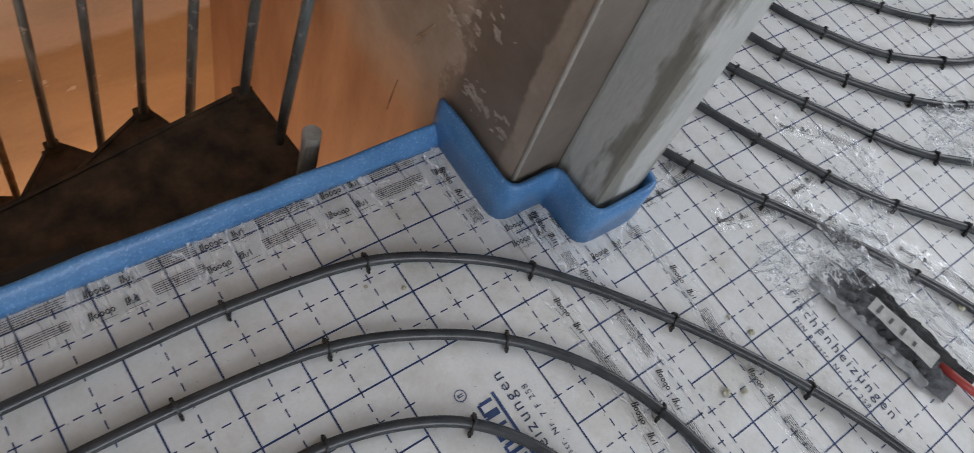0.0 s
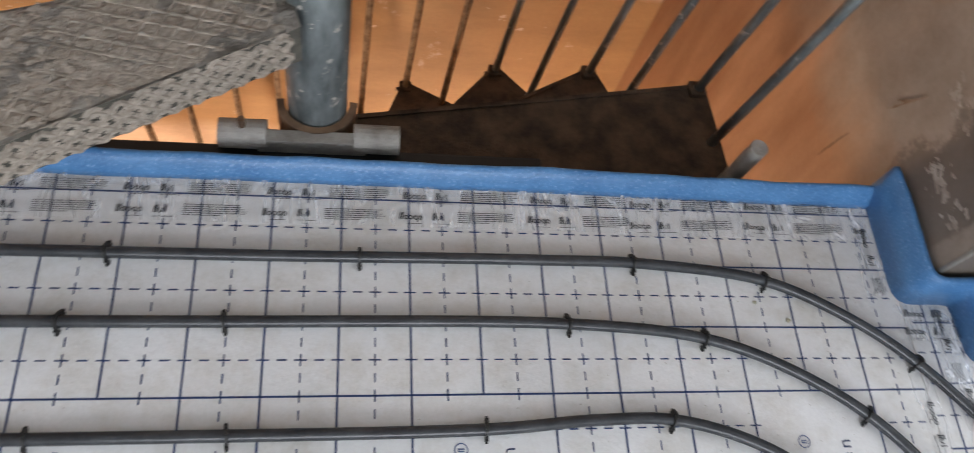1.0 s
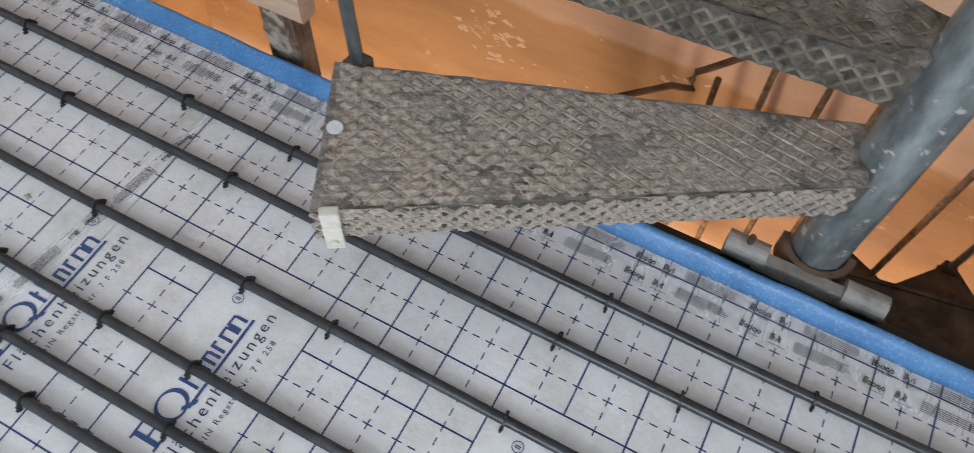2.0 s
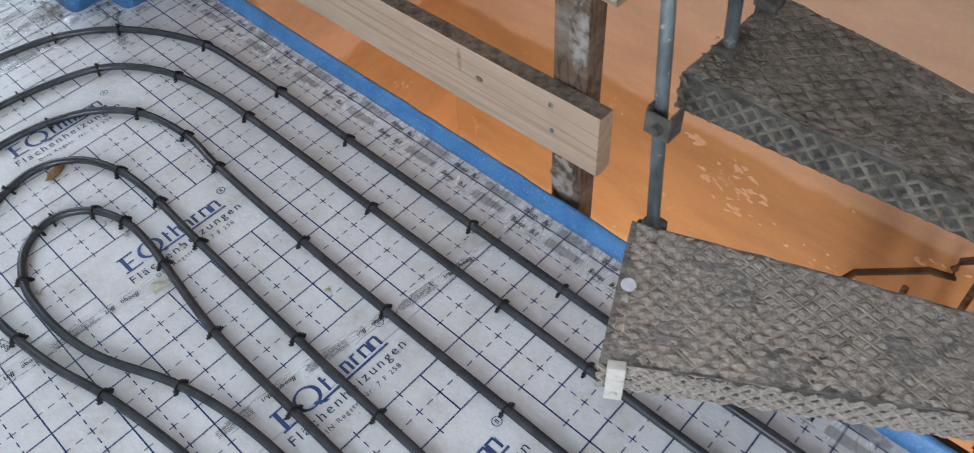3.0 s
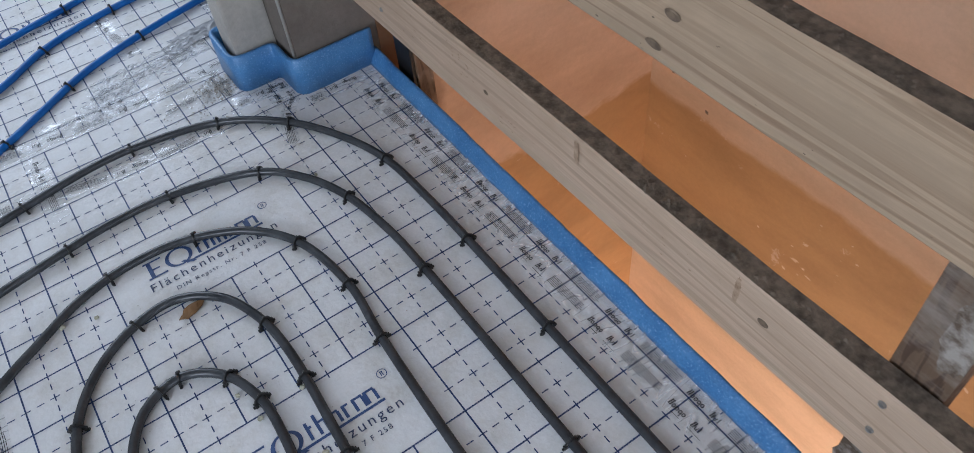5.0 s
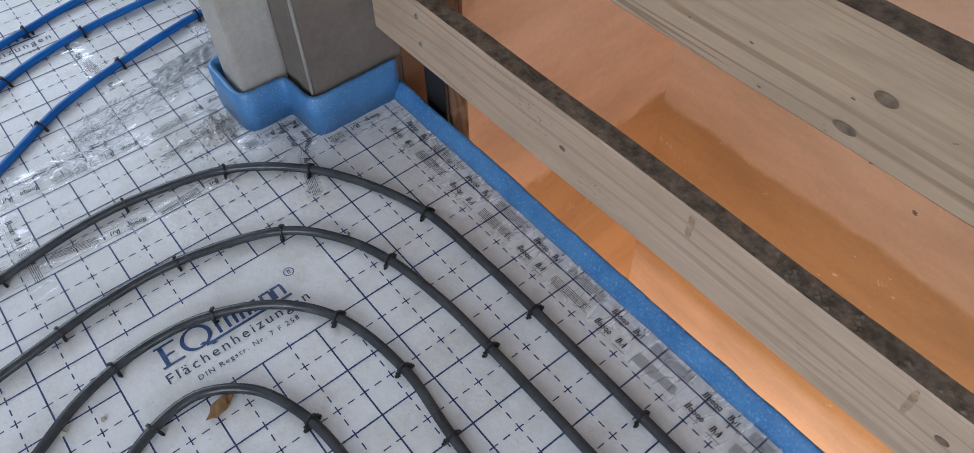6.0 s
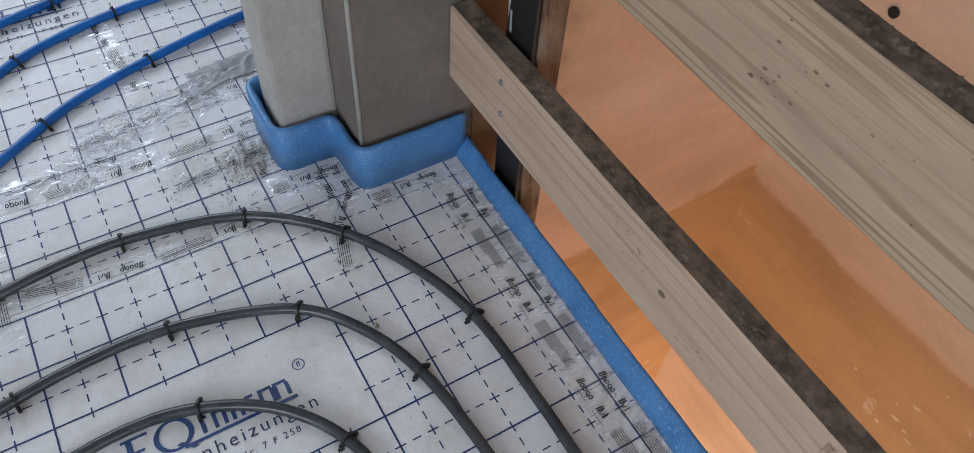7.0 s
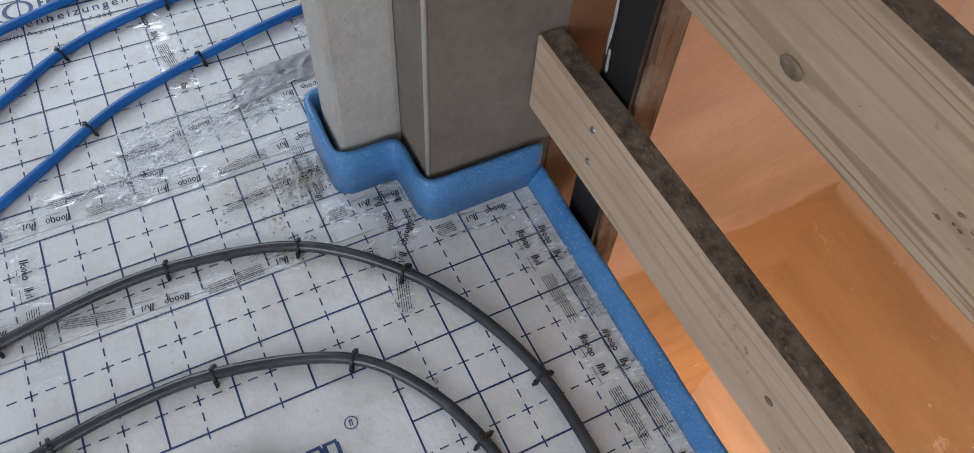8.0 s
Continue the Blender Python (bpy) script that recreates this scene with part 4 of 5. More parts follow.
def tread(top, front, back, label, fine=True, depth=0.068, shut=1.0, reach=RO):
    """A wedge tread folded from expanded metal and caked with mortar."""
    t = thing("stair_tread", label=label, category="stair tread", group="treads of the spiral stair")
    fo, bo = polar(reach, front), polar(reach, back)
    fi, bi = polar(0.072, front + 42), polar(0.06, back - 55)
    poly = [fo, fi, bi, bo]
    area = sum(a[0] * b[1] - b[0] * a[1] for a, b in zip(poly, poly[1:] + poly[:1]))
    if area < 0:
        poly = poly[::-1]
    bm = prism(bmesh.new(), poly, top - depth, top - 0.003)
    if fine:
        bmesh.ops.subdivide_edges(bm, edges=[e for e in bm.edges], cuts=30, use_grid_fill=True)
        for v in bm.verts:
            if v.co.z > top - 0.01:
                v.co.z += 0.004 * max(0, noise.noise(v.co * 16) + 0.2) + 0.0035 * noise.noise(v.co * 70)
    # front face darkened: the shade in the open mesh cells, put into its colour
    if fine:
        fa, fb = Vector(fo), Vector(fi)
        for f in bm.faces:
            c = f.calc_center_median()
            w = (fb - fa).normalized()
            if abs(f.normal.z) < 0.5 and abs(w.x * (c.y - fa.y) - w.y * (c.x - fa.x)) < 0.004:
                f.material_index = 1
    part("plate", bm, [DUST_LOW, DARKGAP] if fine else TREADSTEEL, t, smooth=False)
    if not fine:
        a, b = Vector(fo), Vector(fi)
        n = Vector((b - a).yx).normalized()
        n = Vector((-n.x, n.y)) if (Vector(bo) - a).dot(Vector((-n.x, n.y))) > 0 else Vector((n.x, -n.y))
        edge = [tuple(a + n * -0.004), tuple(b + n * -0.004), tuple(b + n * 0.004), tuple(a + n * 0.004)]
        part("nosing", prism(bmesh.new(), edge, top - depth - 0.012, top + 0.001), TREADSTEEL, t, "folded rusty front edge")
    if fine:
        bm = bmesh.new()
        F, B = Vector((*fo, 0)), Vector((*fi, 0))
        ax = (B - F).normalized()
        cr = Vector((-ax.y, ax.x, 0))
        if (Vector((*bo, 0)) - F).dot(cr) < 0:
            cr = -cr
        P, Q = 0.029, 0.0125
        up = Vector((0, 0, 1))

        def lift(q):
            worn = min(1.0, max(0.0, ((q - F).length - 0.35) / 0.4))
            return -0.0036 + 0.0016 * worn + 0.0026 * noise.noise(q * 8) + 0.002 * noise.noise(q * 31)
        crust = bmesh.new()
        g = 0.0042
        rows = []
        for i in range(int(0.84 / g)):
            row = []
            for j in range(-3, int(0.3 / g)):
                q = F + ax * (i * g) + cr * (j * g)
                if not inside(q, poly):
                    row.append(None)
                    continue
                u, v = i * g / P, j * g / (2 * Q)
                d1, d2 = (u + v) % 1.0, (u - v) % 1.0
                dome = min(d1, 1 - d1, d2, 1 - d2) * 2
                worn = min(1.0, max(0.0, (i * g - 0.35) / 0.4 + 0.5 * noise.noise(q * 6)))
                fill = 1.0 + 0.7 * noise.noise(q * 7)
                pit = -0.0045 if dome < 0.22 and noise.noise(q * 38) > 0.12 else 0.0
                h = 0.0044 * fill * (dome - 0.4) * (1 - 0.9 * worn) + 0.0012 * noise.noise(q * 55) + 0.0016 * noise.noise(q * 125) - 0.0012 * worn + pit * (1 - worn)
                row.append(crust.verts.new((q.x, q.y, top + h)))
            rows.append(row)
        for a, b in zip(rows, rows[1:]):
            for k in range(len(a) - 1):
                c4 = (a[k], b[k], b[k + 1], a[k + 1])
                if all(c4):
                    crust.faces.new(c4)
        bmesh.ops.recalc_face_normals(crust, faces=crust.faces)
        part("mortar_crust", crust, CRUST if shut == 1 else SHADED_CRUST, t, "rough mortar crust filling the diamond mesh")
        for i in range(0, 64):
            for j in range(-2, 44):
                c = F + ax * (i * P / 2) + cr * (j * Q)
                if (i + j) % 2:
                    continue
                for s in (1, -1):
                    a, b = c, c + ax * (P / 2) + cr * (s * Q)
                    if inside(a, poly) and inside(b, poly):
                        strand(bm, Vector((a.x, a.y, top + lift(a))), Vector((b.x, b.y, top + lift(b))), up, 0.0029, 0.0026)
        tagged(part("expanded_metal", bm, STRAND if shut == 1 else SHADED_STRAND, t, "raised diamond mesh of the tread top"), kind="stuff")
        bm = bmesh.new()
        L = (B - F).length
        out = -cr
        for i in range(int(L / P * 2)):
            for j in range(0, 5):
                if (i + j) % 2:
                    continue
                for s in (1, -1):
                    z0, z1 = top - depth + j * 0.0145 + 0.003, top - depth + (j + s) * 0.0145 + 0.003
                    if top - depth - 0.001 <= z1 <= top + 0.004 and (i + 1) * P / 2 < L:
                        strand(bm, F + ax * (i * P / 2) + Vector((0, 0, z0)), F + ax * ((i + 1) * P / 2) + Vector((0, 0, z1)), out, 0.0042, 0.004)
        tagged(part("folded_front", bm, CRUST if shut == 1 else SHADED_STRAND, t, "folded front edge of diamond mesh"), kind="stuff")
        bm = bmesh.new()
        # mortar left in the cells of the fold, its upper row mostly broken out
        rnd = random.Random(int(top * 1000))
        for i in range(int(L / P * 2) - 1):
            for j in range(0, 6):
                if not (i + j) % 2:
                    continue
                s, high = i * P / 2 / L, j >= 4
                keep = (0.45 if high and 0.1 < s < 0.7 else 0.9) * shut
                if rnd.random() > keep:
                    continue
                m = F + ax * ((i + 0.5) * P / 2 + P / 4) + Vector((0, 0, top - depth + j * 0.0145 + 0.003))
                k = rnd.uniform(0.8, 1.04)
                ring = []
                for a, z in ((-1, 0), (-0.4, 0.6), (0, 1), (0.4, 0.6), (1, 0), (0.4, -0.6), (0, -1), (-0.4, -0.6)):
                    q = m + ax * (a * P / 2 * k * rnd.uniform(0.85, 1.05)) + Vector((0, 0, z * 0.0145 * k * rnd.uniform(0.85, 1.05)))
                    q.z = min(max(q.z, top - depth), top + 0.001)
                    ring.append(bm.verts.new(q + out * rnd.uniform(0.0006, 0.0018)))
                mid = bm.verts.new(sum((v.co for v in ring), Vector()) / 8 + out * rnd.uniform(0.001, 0.0035))
                for a in range(8):
                    bm.faces.new((mid, ring[a], ring[(a + 1) % 8]))
        bmesh.ops.recalc_face_normals(bm, faces=bm.faces)
        tagged(part("mortar_fill", bm, FILL if shut < 1 else CRUST, t, "mortar packed into the mesh of the front edge"), kind="stuff")
    return t


def baluster(foot, head, r=0.0105, mat=None, label="galvanised steel baluster pipe stained with plaster", bracket=True, clamp_mat=None):
    b = thing("baluster", label=label, category="baluster", group="balusters of the spiral stair")
    f, h = Vector(foot), Vector(head)
    part("pipe", tube([f, f.lerp(h, 0.5), h], r, 14), mat or STEEL, b, smooth=True)
    if bracket:
        bm = bmesh.new()
        block(bm, f.x - 0.017, f.x + 0.017, f.y - 0.017, f.y + 0.017, f.z - 0.03, f.z + 0.008, 0.004)
        bmesh.ops.create_cone(bm, cap_ends=True, segments=8, radius1=0.006, radius2=0.006, depth=0.012, matrix=pose(f.x - 0.02, f.y, f.z - 0.012, 0, 90))
        part("foot_clamp", bm, clamp_mat or FILL, b, "square steel clamp with a bolt")
    return b


T1 = tread(0.278, 215.5, 197.0, "mortar-caked expanded metal stair tread reaching over the floor")
fa, fb = Vector(polar(RO, 215.5)), Vector(polar(0.072, 257.5))
along = (fb - fa).normalized()
bm = boxed(0.012, 0.038, -0.012, -0.006, 0.196, 0.252, 0.002)
block(bm, 0.012, 0.038, -0.011, 0.004, 0.249, 0.282, 0.003)
bmesh.ops.create_cone(bm, cap_ends=True, segments=12, radius1=0.006, radius2=0.005, depth=0.006, matrix=pose(0.025, -0.013, 0.216, 90))
bm.transform(pose(fa.x, fa.y, 0, 0, 0, math.degrees(math.atan2(along.y, along.x))))
part("tread_clip", bm, plain("pale_mortar_coated_steel", (0.7, 0.66, 0.58), 0.7), T1, "pale steel end clip folded over the tread corner")
bm = bmesh.new()
bmesh.ops.create_circle(bm, cap_ends=True, segments=20, radius=0.0115, matrix=pose(0.559, -0.079, 0.2835, 3, 5, 0))
part("sticker", bm, plain("white_sticker", (0.75, 0.76, 0.78), 0.4), T1, "small round white sticker")
T2 = tread(0.476, 187.5, 169.0, "expanded metal stair tread caked with mortar, its shade put into darker tones", shut=0.8)
bal = baluster((0.515, 0.046, 0.268), (0.385, 0.166, 0.98))
bm = bmesh.new()
block(bm, 0.468, 0.51, 0.056, 0.06, 0.438, 0.478, 0.0015)
block(bm, 0.468, 0.472, 0.058, 0.09, 0.438, 0.484, 0.0015)
block(bm, 0.506, 0.51, 0.058, 0.09, 0.438, 0.484, 0.0015)
block(bm, 0.468, 0.51, 0.058, 0.09, 0.436, 0.44, 0.0015)
bmesh.ops.create_cone(bm, cap_ends=True, segments=12, radius1=0.009, radius2=0.008, depth=0.01, matrix=pose(0.492, 0.05, 0.457, 90))
part("bracket", bm, FILL, bal, "steel bracket with a bolt")
baluster((0.486, 0.24, 0.48), (0.4, 0.33, 1.0))
baluster((0.476, 0.375, 0.485), (0.38, 0.44, 1.0))

pole = thing("stair_pole", label="thick galvanised centre pole of the spiral stair", category="stair pole")
part("pole_tube", tube([(CX, CY, -2.75), (CX, CY, -1), (CX, CY, 2.6)], 0.046, 32), STEEL, pole, smooth=True)
clamp = thing("pole_clamp", label="mortar-grey steel clamp holding the centre pole at the slab edge", category="clamp")
for x0, x1, r in ((1.115, 1.185, 0.023), (1.315, 1.385, 0.023)):
    part("sleeve", tube([(x0, 0.2, 0.012), (x0 + 0.004, 0.2, 0.012), (x1 - 0.004, 0.2, 0.012), (x1, 0.2, 0.012)], r, 18), DUSTY, clamp, smooth=False)
part("plate", boxed(1.17, 1.335, 0.184, 0.206, -0.03, 0.02, 0.004), DUSTY, clamp)
bm = bmesh.new()
sweep(bm, [Vector((CX + 0.056 * math.cos(a), CY + 0.056 * math.sin(a), 0.0)) for a in np.linspace(math.pi, 2 * math.pi, 18)], [(-0.006, -0.03), (0.006, -0.03), (0.006, 0.02), (-0.006, 0.02)])
part("half_ring", bm, RUST, clamp)
part("bolt", tube([(1.15, 0.2, 0.03), (1.15, 0.2, 0.052)], 0.006, 8), RUST, clamp)

# flight going down: front edges every pitch, the top one just below the floor
LOWP, LOWR, LOWT = 19.6, 0.25, -0.112
for k in range(9):
    ang, z = 13.6 + k * LOWP, LOWT - k * LOWR
    tread(z, ang, ang - 20, "dark brown rusted steel stair tread of the flight going down", False, 0.04, reach=0.768 if k == 0 else 0.74)
    for da, r in ((-0.6, 0.745 if k == 0 else 0.718), (-10.0, 0.735 if k == 0 else 0.715)):
        x, y = polar(r, ang + da)
        ox, oy = (x - CX) / r, (y - CY) / r
        h = min(0.98, max(0.3, 0.5 - 0.205 * (ang + da - 17) / 19.4 - z))
        baluster((x, y, z), (x + ox * 0.12 * h, y + oy * 0.12 * h, z + h), 0.0095, BROWN_ROD if k > 2 else STEEL, "plaster-spattered thin steel baluster of the lower flight", da > -5, TREADSTEEL)
rail = [(*polar(0.87, 17 + a), 0.5 - 0.205 * a / 19.4) for a in np.arange(-10, 82, 5.0)]
rail += [(1.011, 1.05, -0.395), (0.93, 1.01, -0.452), (0.905, 1.0, -0.468), (0.9, 0.997, -0.5), (0.91, 1.0, -0.535), (0.88, 0.99, -0.537), (0.855, 0.985, -0.538), (0.7, 0.93, -0.628)]
rail += [(*polar(0.87, 17 + a), 0.5 - 0.205 * a / 19.4) for a in np.arange(120, 175, 5.0)]
tagged(finish("handrail", tube(rail, 0.0105, 12), RUST, smooth=True), "brown rusted round handrail of the lower flight", "handrail")
tagged(finish("pipe_stub", tube([(1.99, 0.215, -0.2), (1.995, 0.21, 0.03)], 0.016, 14), DUSTY, smooth=False), "short grey pipe stub standing at the slab edge", "pipe stub")

# ---- printed sealing tape ----
def ring_mark(bm, at, u, v, rx, ry, w, n=9):
    """One round mark of a printed row."""
    out = [(u + rx * math.cos(2 * math.pi * k / n), v + ry * math.sin(2 * math.pi * k / n)) for k in range(n)]
    ins = [(u + (rx - w) * math.cos(2 * math.pi * k / n), v + (ry - w) * math.sin(2 * math.pi * k / n)) for k in range(n)]
    for k in range(n):
        q = (k + 1) % n
        bm.faces.new([bm.verts.new(at(*c)) for c in (out[k], out[q], ins[q], ins[k])])


def bar_mark(bm, at, a, b, lo, hi, slant=0.0):
    bm.faces.new([bm.verts.new(at(*c)) for c in ((a, lo), (b, lo), (b + slant, hi), (a + slant, hi))])


def print_row(bm, at, start, end, v, height):
    """A row of plain marks: two word-sized groups of bars and rings with hairlines below, then a block of fine lines."""
    u = start
    while u < end - 0.02:
        lo, hi = v - height * 0.5, v + height * 0.62
        for a in (0.0, 0.0034, 0.05, 0.0534):
            if u + a + 0.004 < end:
                bar_mark(bm, at, u + a, u + a + 0.0023, lo, hi, 0.0016)
        for a in (0.0105, 0.0178, 0.0251, 0.0324):
            if u + a + 0.005 < end:
                ring_mark(bm, at, u + a, v - height * 0.13, 0.0033, height * 0.36, 0.0018)
        if u + 0.07 < end:
            bar_mark(bm, at, u + 0.0272, u + 0.0286, v - height * 0.85, v - height * 0.2)
            bar_mark(bm, at, u + 0.0585, u + 0.0601, lo, v + height * 0.2, -0.0022)
            bar_mark(bm, at, u + 0.0605, u + 0.0621, lo, v + height * 0.2, 0.0022)
            bar_mark(bm, at, u + 0.0662, u + 0.068, lo, v + height * 0.45)
            bar_mark(bm, at, u + 0.012, u + 0.034, v - height * 1.08, v - height * 1.0)
            bar_mark(bm, at, u + 0.05, u + 0.078, v - height * 1.08, v - height * 1.0)
        for k in range(6):
            a, b = u + 0.09, min(u + 0.18 - 0.035 * (k == 5) - 0.008 * random.random(), end)
            w = v + 0.0085 - k * 0.0034
            x = a
            while x < b - 0.003 and x < end:
                e = min(x + random.uniform(0.005, 0.016), b)
                bar_mark(bm, at, x, e, w, w + 0.0011)
                x = e + 0.0011
        u += 0.2
    return bm


def tape(points, width, label, rows=1, z=0.0016, crumple=0.0012, phase=0.0, height=0.011, material=None, seed=0.0):
    """A strip of clear tape along a plan path, with wrinkles, and its printed marks."""
    t = thing("tape_strip", label=label, category="sealing tape", group="clear printed sealing tapes")
    way = spline([(x, y, 0) for x, y in points], 0.008)
    n = max(4, int(width / 0.006))
    run = [0.0]
    for a, b in zip(way, way[1:]):
        run.append(run[-1] + (b - a).length)

    def at(u, v, up=0.0):
        u = min(max(u, 0), run[-1] - 1e-5)
        i = min(int(np.searchsorted(run, u, "right")) - 1, len(run) - 2)
        d = (way[i + 1] - way[i]).normalized()
        q = way[i].lerp(way[i + 1], (u - run[i]) / (run[i + 1] - run[i])) + Vector((d.y, -d.x, 0)) * -v
        w = Vector((u * 60, v * 26, seed + points[0][0] * 7))
        q.z = z + up + crumple * max(0, noise.noise(w) + 0.35 * noise.noise(w * 3.1))
        return q
    bm = bmesh.new()
    grid = [[bm.verts.new(at(u, -width / 2 + width * k / n + 0.0015 * noise.noise(Vector((u * 30, k > n / 2, seed))))) for k in range(n + 1)] for u in run[:-1]]
    for a, b in zip(grid, grid[1:]):
        for k in range(n):
            bm.faces.new((a[k], b[k], b[k + 1], a[k + 1]))
    film = part("film", bm, material or FILM, t, smooth=True)
    film.visible_shadow = False
    bm = bmesh.new()
    for r in range(rows):
        v = (r - (rows - 1) / 2) * width / max(rows, 1)
        print_row(bm, lambda u, w: at(u, w, 0.0009), 0.01 + phase + 0.03 * (r % 2) * 0.2, run[-1] - 0.01, v, height)
    tagged(part("tape_print", bm, BLACK_INK, t, "rows of small black printed marks"), kind="stuff")
    return t


LAB = "clear sealing tape with small black print stuck on the floor boards"
tape([(-1.075, 0.091), (0.2, 0.09), (1.2, 0.09), (1.76, 0.09)], 0.07, "long clear tape with two rows of print along the edge strip", 2, crumple=0.0008, phase=0.05)
tape([(1.72, 0.085), (1.95, 0.09), (2.185, 0.088)], 0.075, "crumpled end of printed tape along the edge strip", 2, z=0.0028, crumple=0.006, phase=0.02, material=CRINKLE)
# round the stepped wall ends
for s in (-1, 1):
    mx = (lambda x: x) if s < 0 else (lambda x: 1.1 - x)
    tape([(mx(-1.066), 0.115), (mx(-1.066), -0.055)], 0.05, "short clear printed tape at the foot of the wall strip", 1, z=0.0024, crumple=0.003, phase=0.03)
    tape([(mx(-1.08), -0.092), (mx(-1.2), -0.094)], 0.06, "short clear printed tape at the foot of the wall strip", 2, z=0.0036, crumple=0.004)
    tape([(mx(-1.16), -0.06), (mx(-1.162), -0.2)], 0.05, "short wrinkled tape at the foot of the wall strip", 1, z=0.003, crumple=0.006, material=CRINKLE)
    tape([(mx(-1.19), -0.19), (mx(-1.33), -0.188)], 0.05, "short clear printed tape at the foot of the wall strip", 1, z=0.0026, crumple=0.004)
# joints on the side of the blue pipes
tape([(-1.118, -0.19), (-1.114, -0.3), (-1.118, -0.48), (-1.162, -0.68), (-1.19, -0.9)], 0.052, LAB, 1, crumple=0.003, phase=0.02)
tape([(-1.335, -0.14), (-1.317, -0.32), (-1.32, -0.46), (-1.327, -0.6), (-1.36, -0.95)], 0.056, LAB, 1, z=0.003, crumple=0.005, height=0.0125)
tape([(-1.345, -0.33), (-1.35, -0.46), (-1.36, -0.6)], 0.05, "wrinkled shiny tape laid over another tape", 1, z=0.006, crumple=0.009, phase=0.06, material=CRINKLE)
tape([(-1.26, -0.16), (-1.24, -0.34)], 0.05, LAB, 1, z=0.002, crumple=0.003)
tape([(-1.437, -0.1), (-1.425, -0.29), (-1.402, -0.47)], 0.055, "wrinkled clear printed tape across the floor joint", 1, z=0.005, crumple=0.008, phase=-0.005, height=0.0125)
tape([(-1.34, -0.625), (-1.05, -0.628)], 0.05, LAB, 1, z=0.0045, crumple=0.005, phase=0.06)
tape([(-1.74, -0.35), (-1.63, -0.335), (-1.5, -0.32)], 0.05, "wrinkled clear tape crossing below the blue pipes", 1, z=0.002, crumple=0.006, material=CRINKLE)
tape([(-1.1, -0.075), (-1.03, -0.12), (-0.945, -0.147)], 0.034, "torn narrow piece of clear tape under the pipe", 1, z=0.003, crumple=0.007, material=CRINKLE)
tape([(-1.09, -0.155), (-1.02, -0.16)], 0.03, "torn narrow piece of clear tape under the pipe", 1, z=0.003, crumple=0.006, material=CRINKLE)
# joints in the middle
tape([(0.2, 0.055), (0.193, -0.06), (0.165, -0.25), (0.135, -0.46), (0.12, -0.62)], 0.034, "narrow clear printed tape along a board joint", 1, phase=0.1, height=0.009)
tape([(-0.235, -0.5), (-0.25, -0.6), (-0.26, -0.74), (-0.27, -0.95)], 0.045, LAB, 1, crumple=0.003, phase=0.03)
tape([(-0.3, -0.78), (-0.5, -0.86), (-0.68, -0.86)], 0.06, LAB, 2, z=0.0025, crumple=0.005)
tape([(-0.33, -0.9), (-0.48, -0.95), (-0.7, -0.93)], 0.06, LAB, 2, z=0.0025, crumple=0.008, material=CRINKLE)
# joints on the other side
tape([(2.192, -0.16), (2.198, -0.26), (2.202, -0.39), (2.183, -0.52), (2.18, -0.8)], 0.04, LAB, 1, crumple=0.003, phase=0.05)
tape([(2.272, -0.19), (2.275, -0.36), (2.25, -0.53), (2.24, -0.8)], 0.05, LAB, 1, z=0.002, crumple=0.004)
tape([(2.43, -0.19), (2.42, -0.3), (2.407, -0.44)], 0.045, LAB, 1, z=0.002, crumple=0.004, phase=0.07)
tape([(2.415, -0.47), (2.409, -0.62), (2.4, -0.9)], 0.045, LAB, 1, z=0.002, crumple=0.003)
tape([(2.44, -0.13), (2.5, -0.13), (2.62, -0.12)], 0.06, LAB, 2, z=0.002, crumple=0.003)
tape([(2.56, -0.24), (2.68, -0.27), (2.86, -0.26)], 0.05, LAB, 1, z=0.002, crumple=0.004)
tape([(2.86, -0.13), (2.95, -0.2), (3.02, -0.3)], 0.05, LAB, 1, z=0.002, crumple=0.003)
tape([(2.75, -0.3), (2.85, -0.42), (2.95, -0.6), (2.98, -0.8)], 0.05, "shiny clear tape along a floor joint", 1, z=0.003, crumple=0.008, material=CRINKLE)


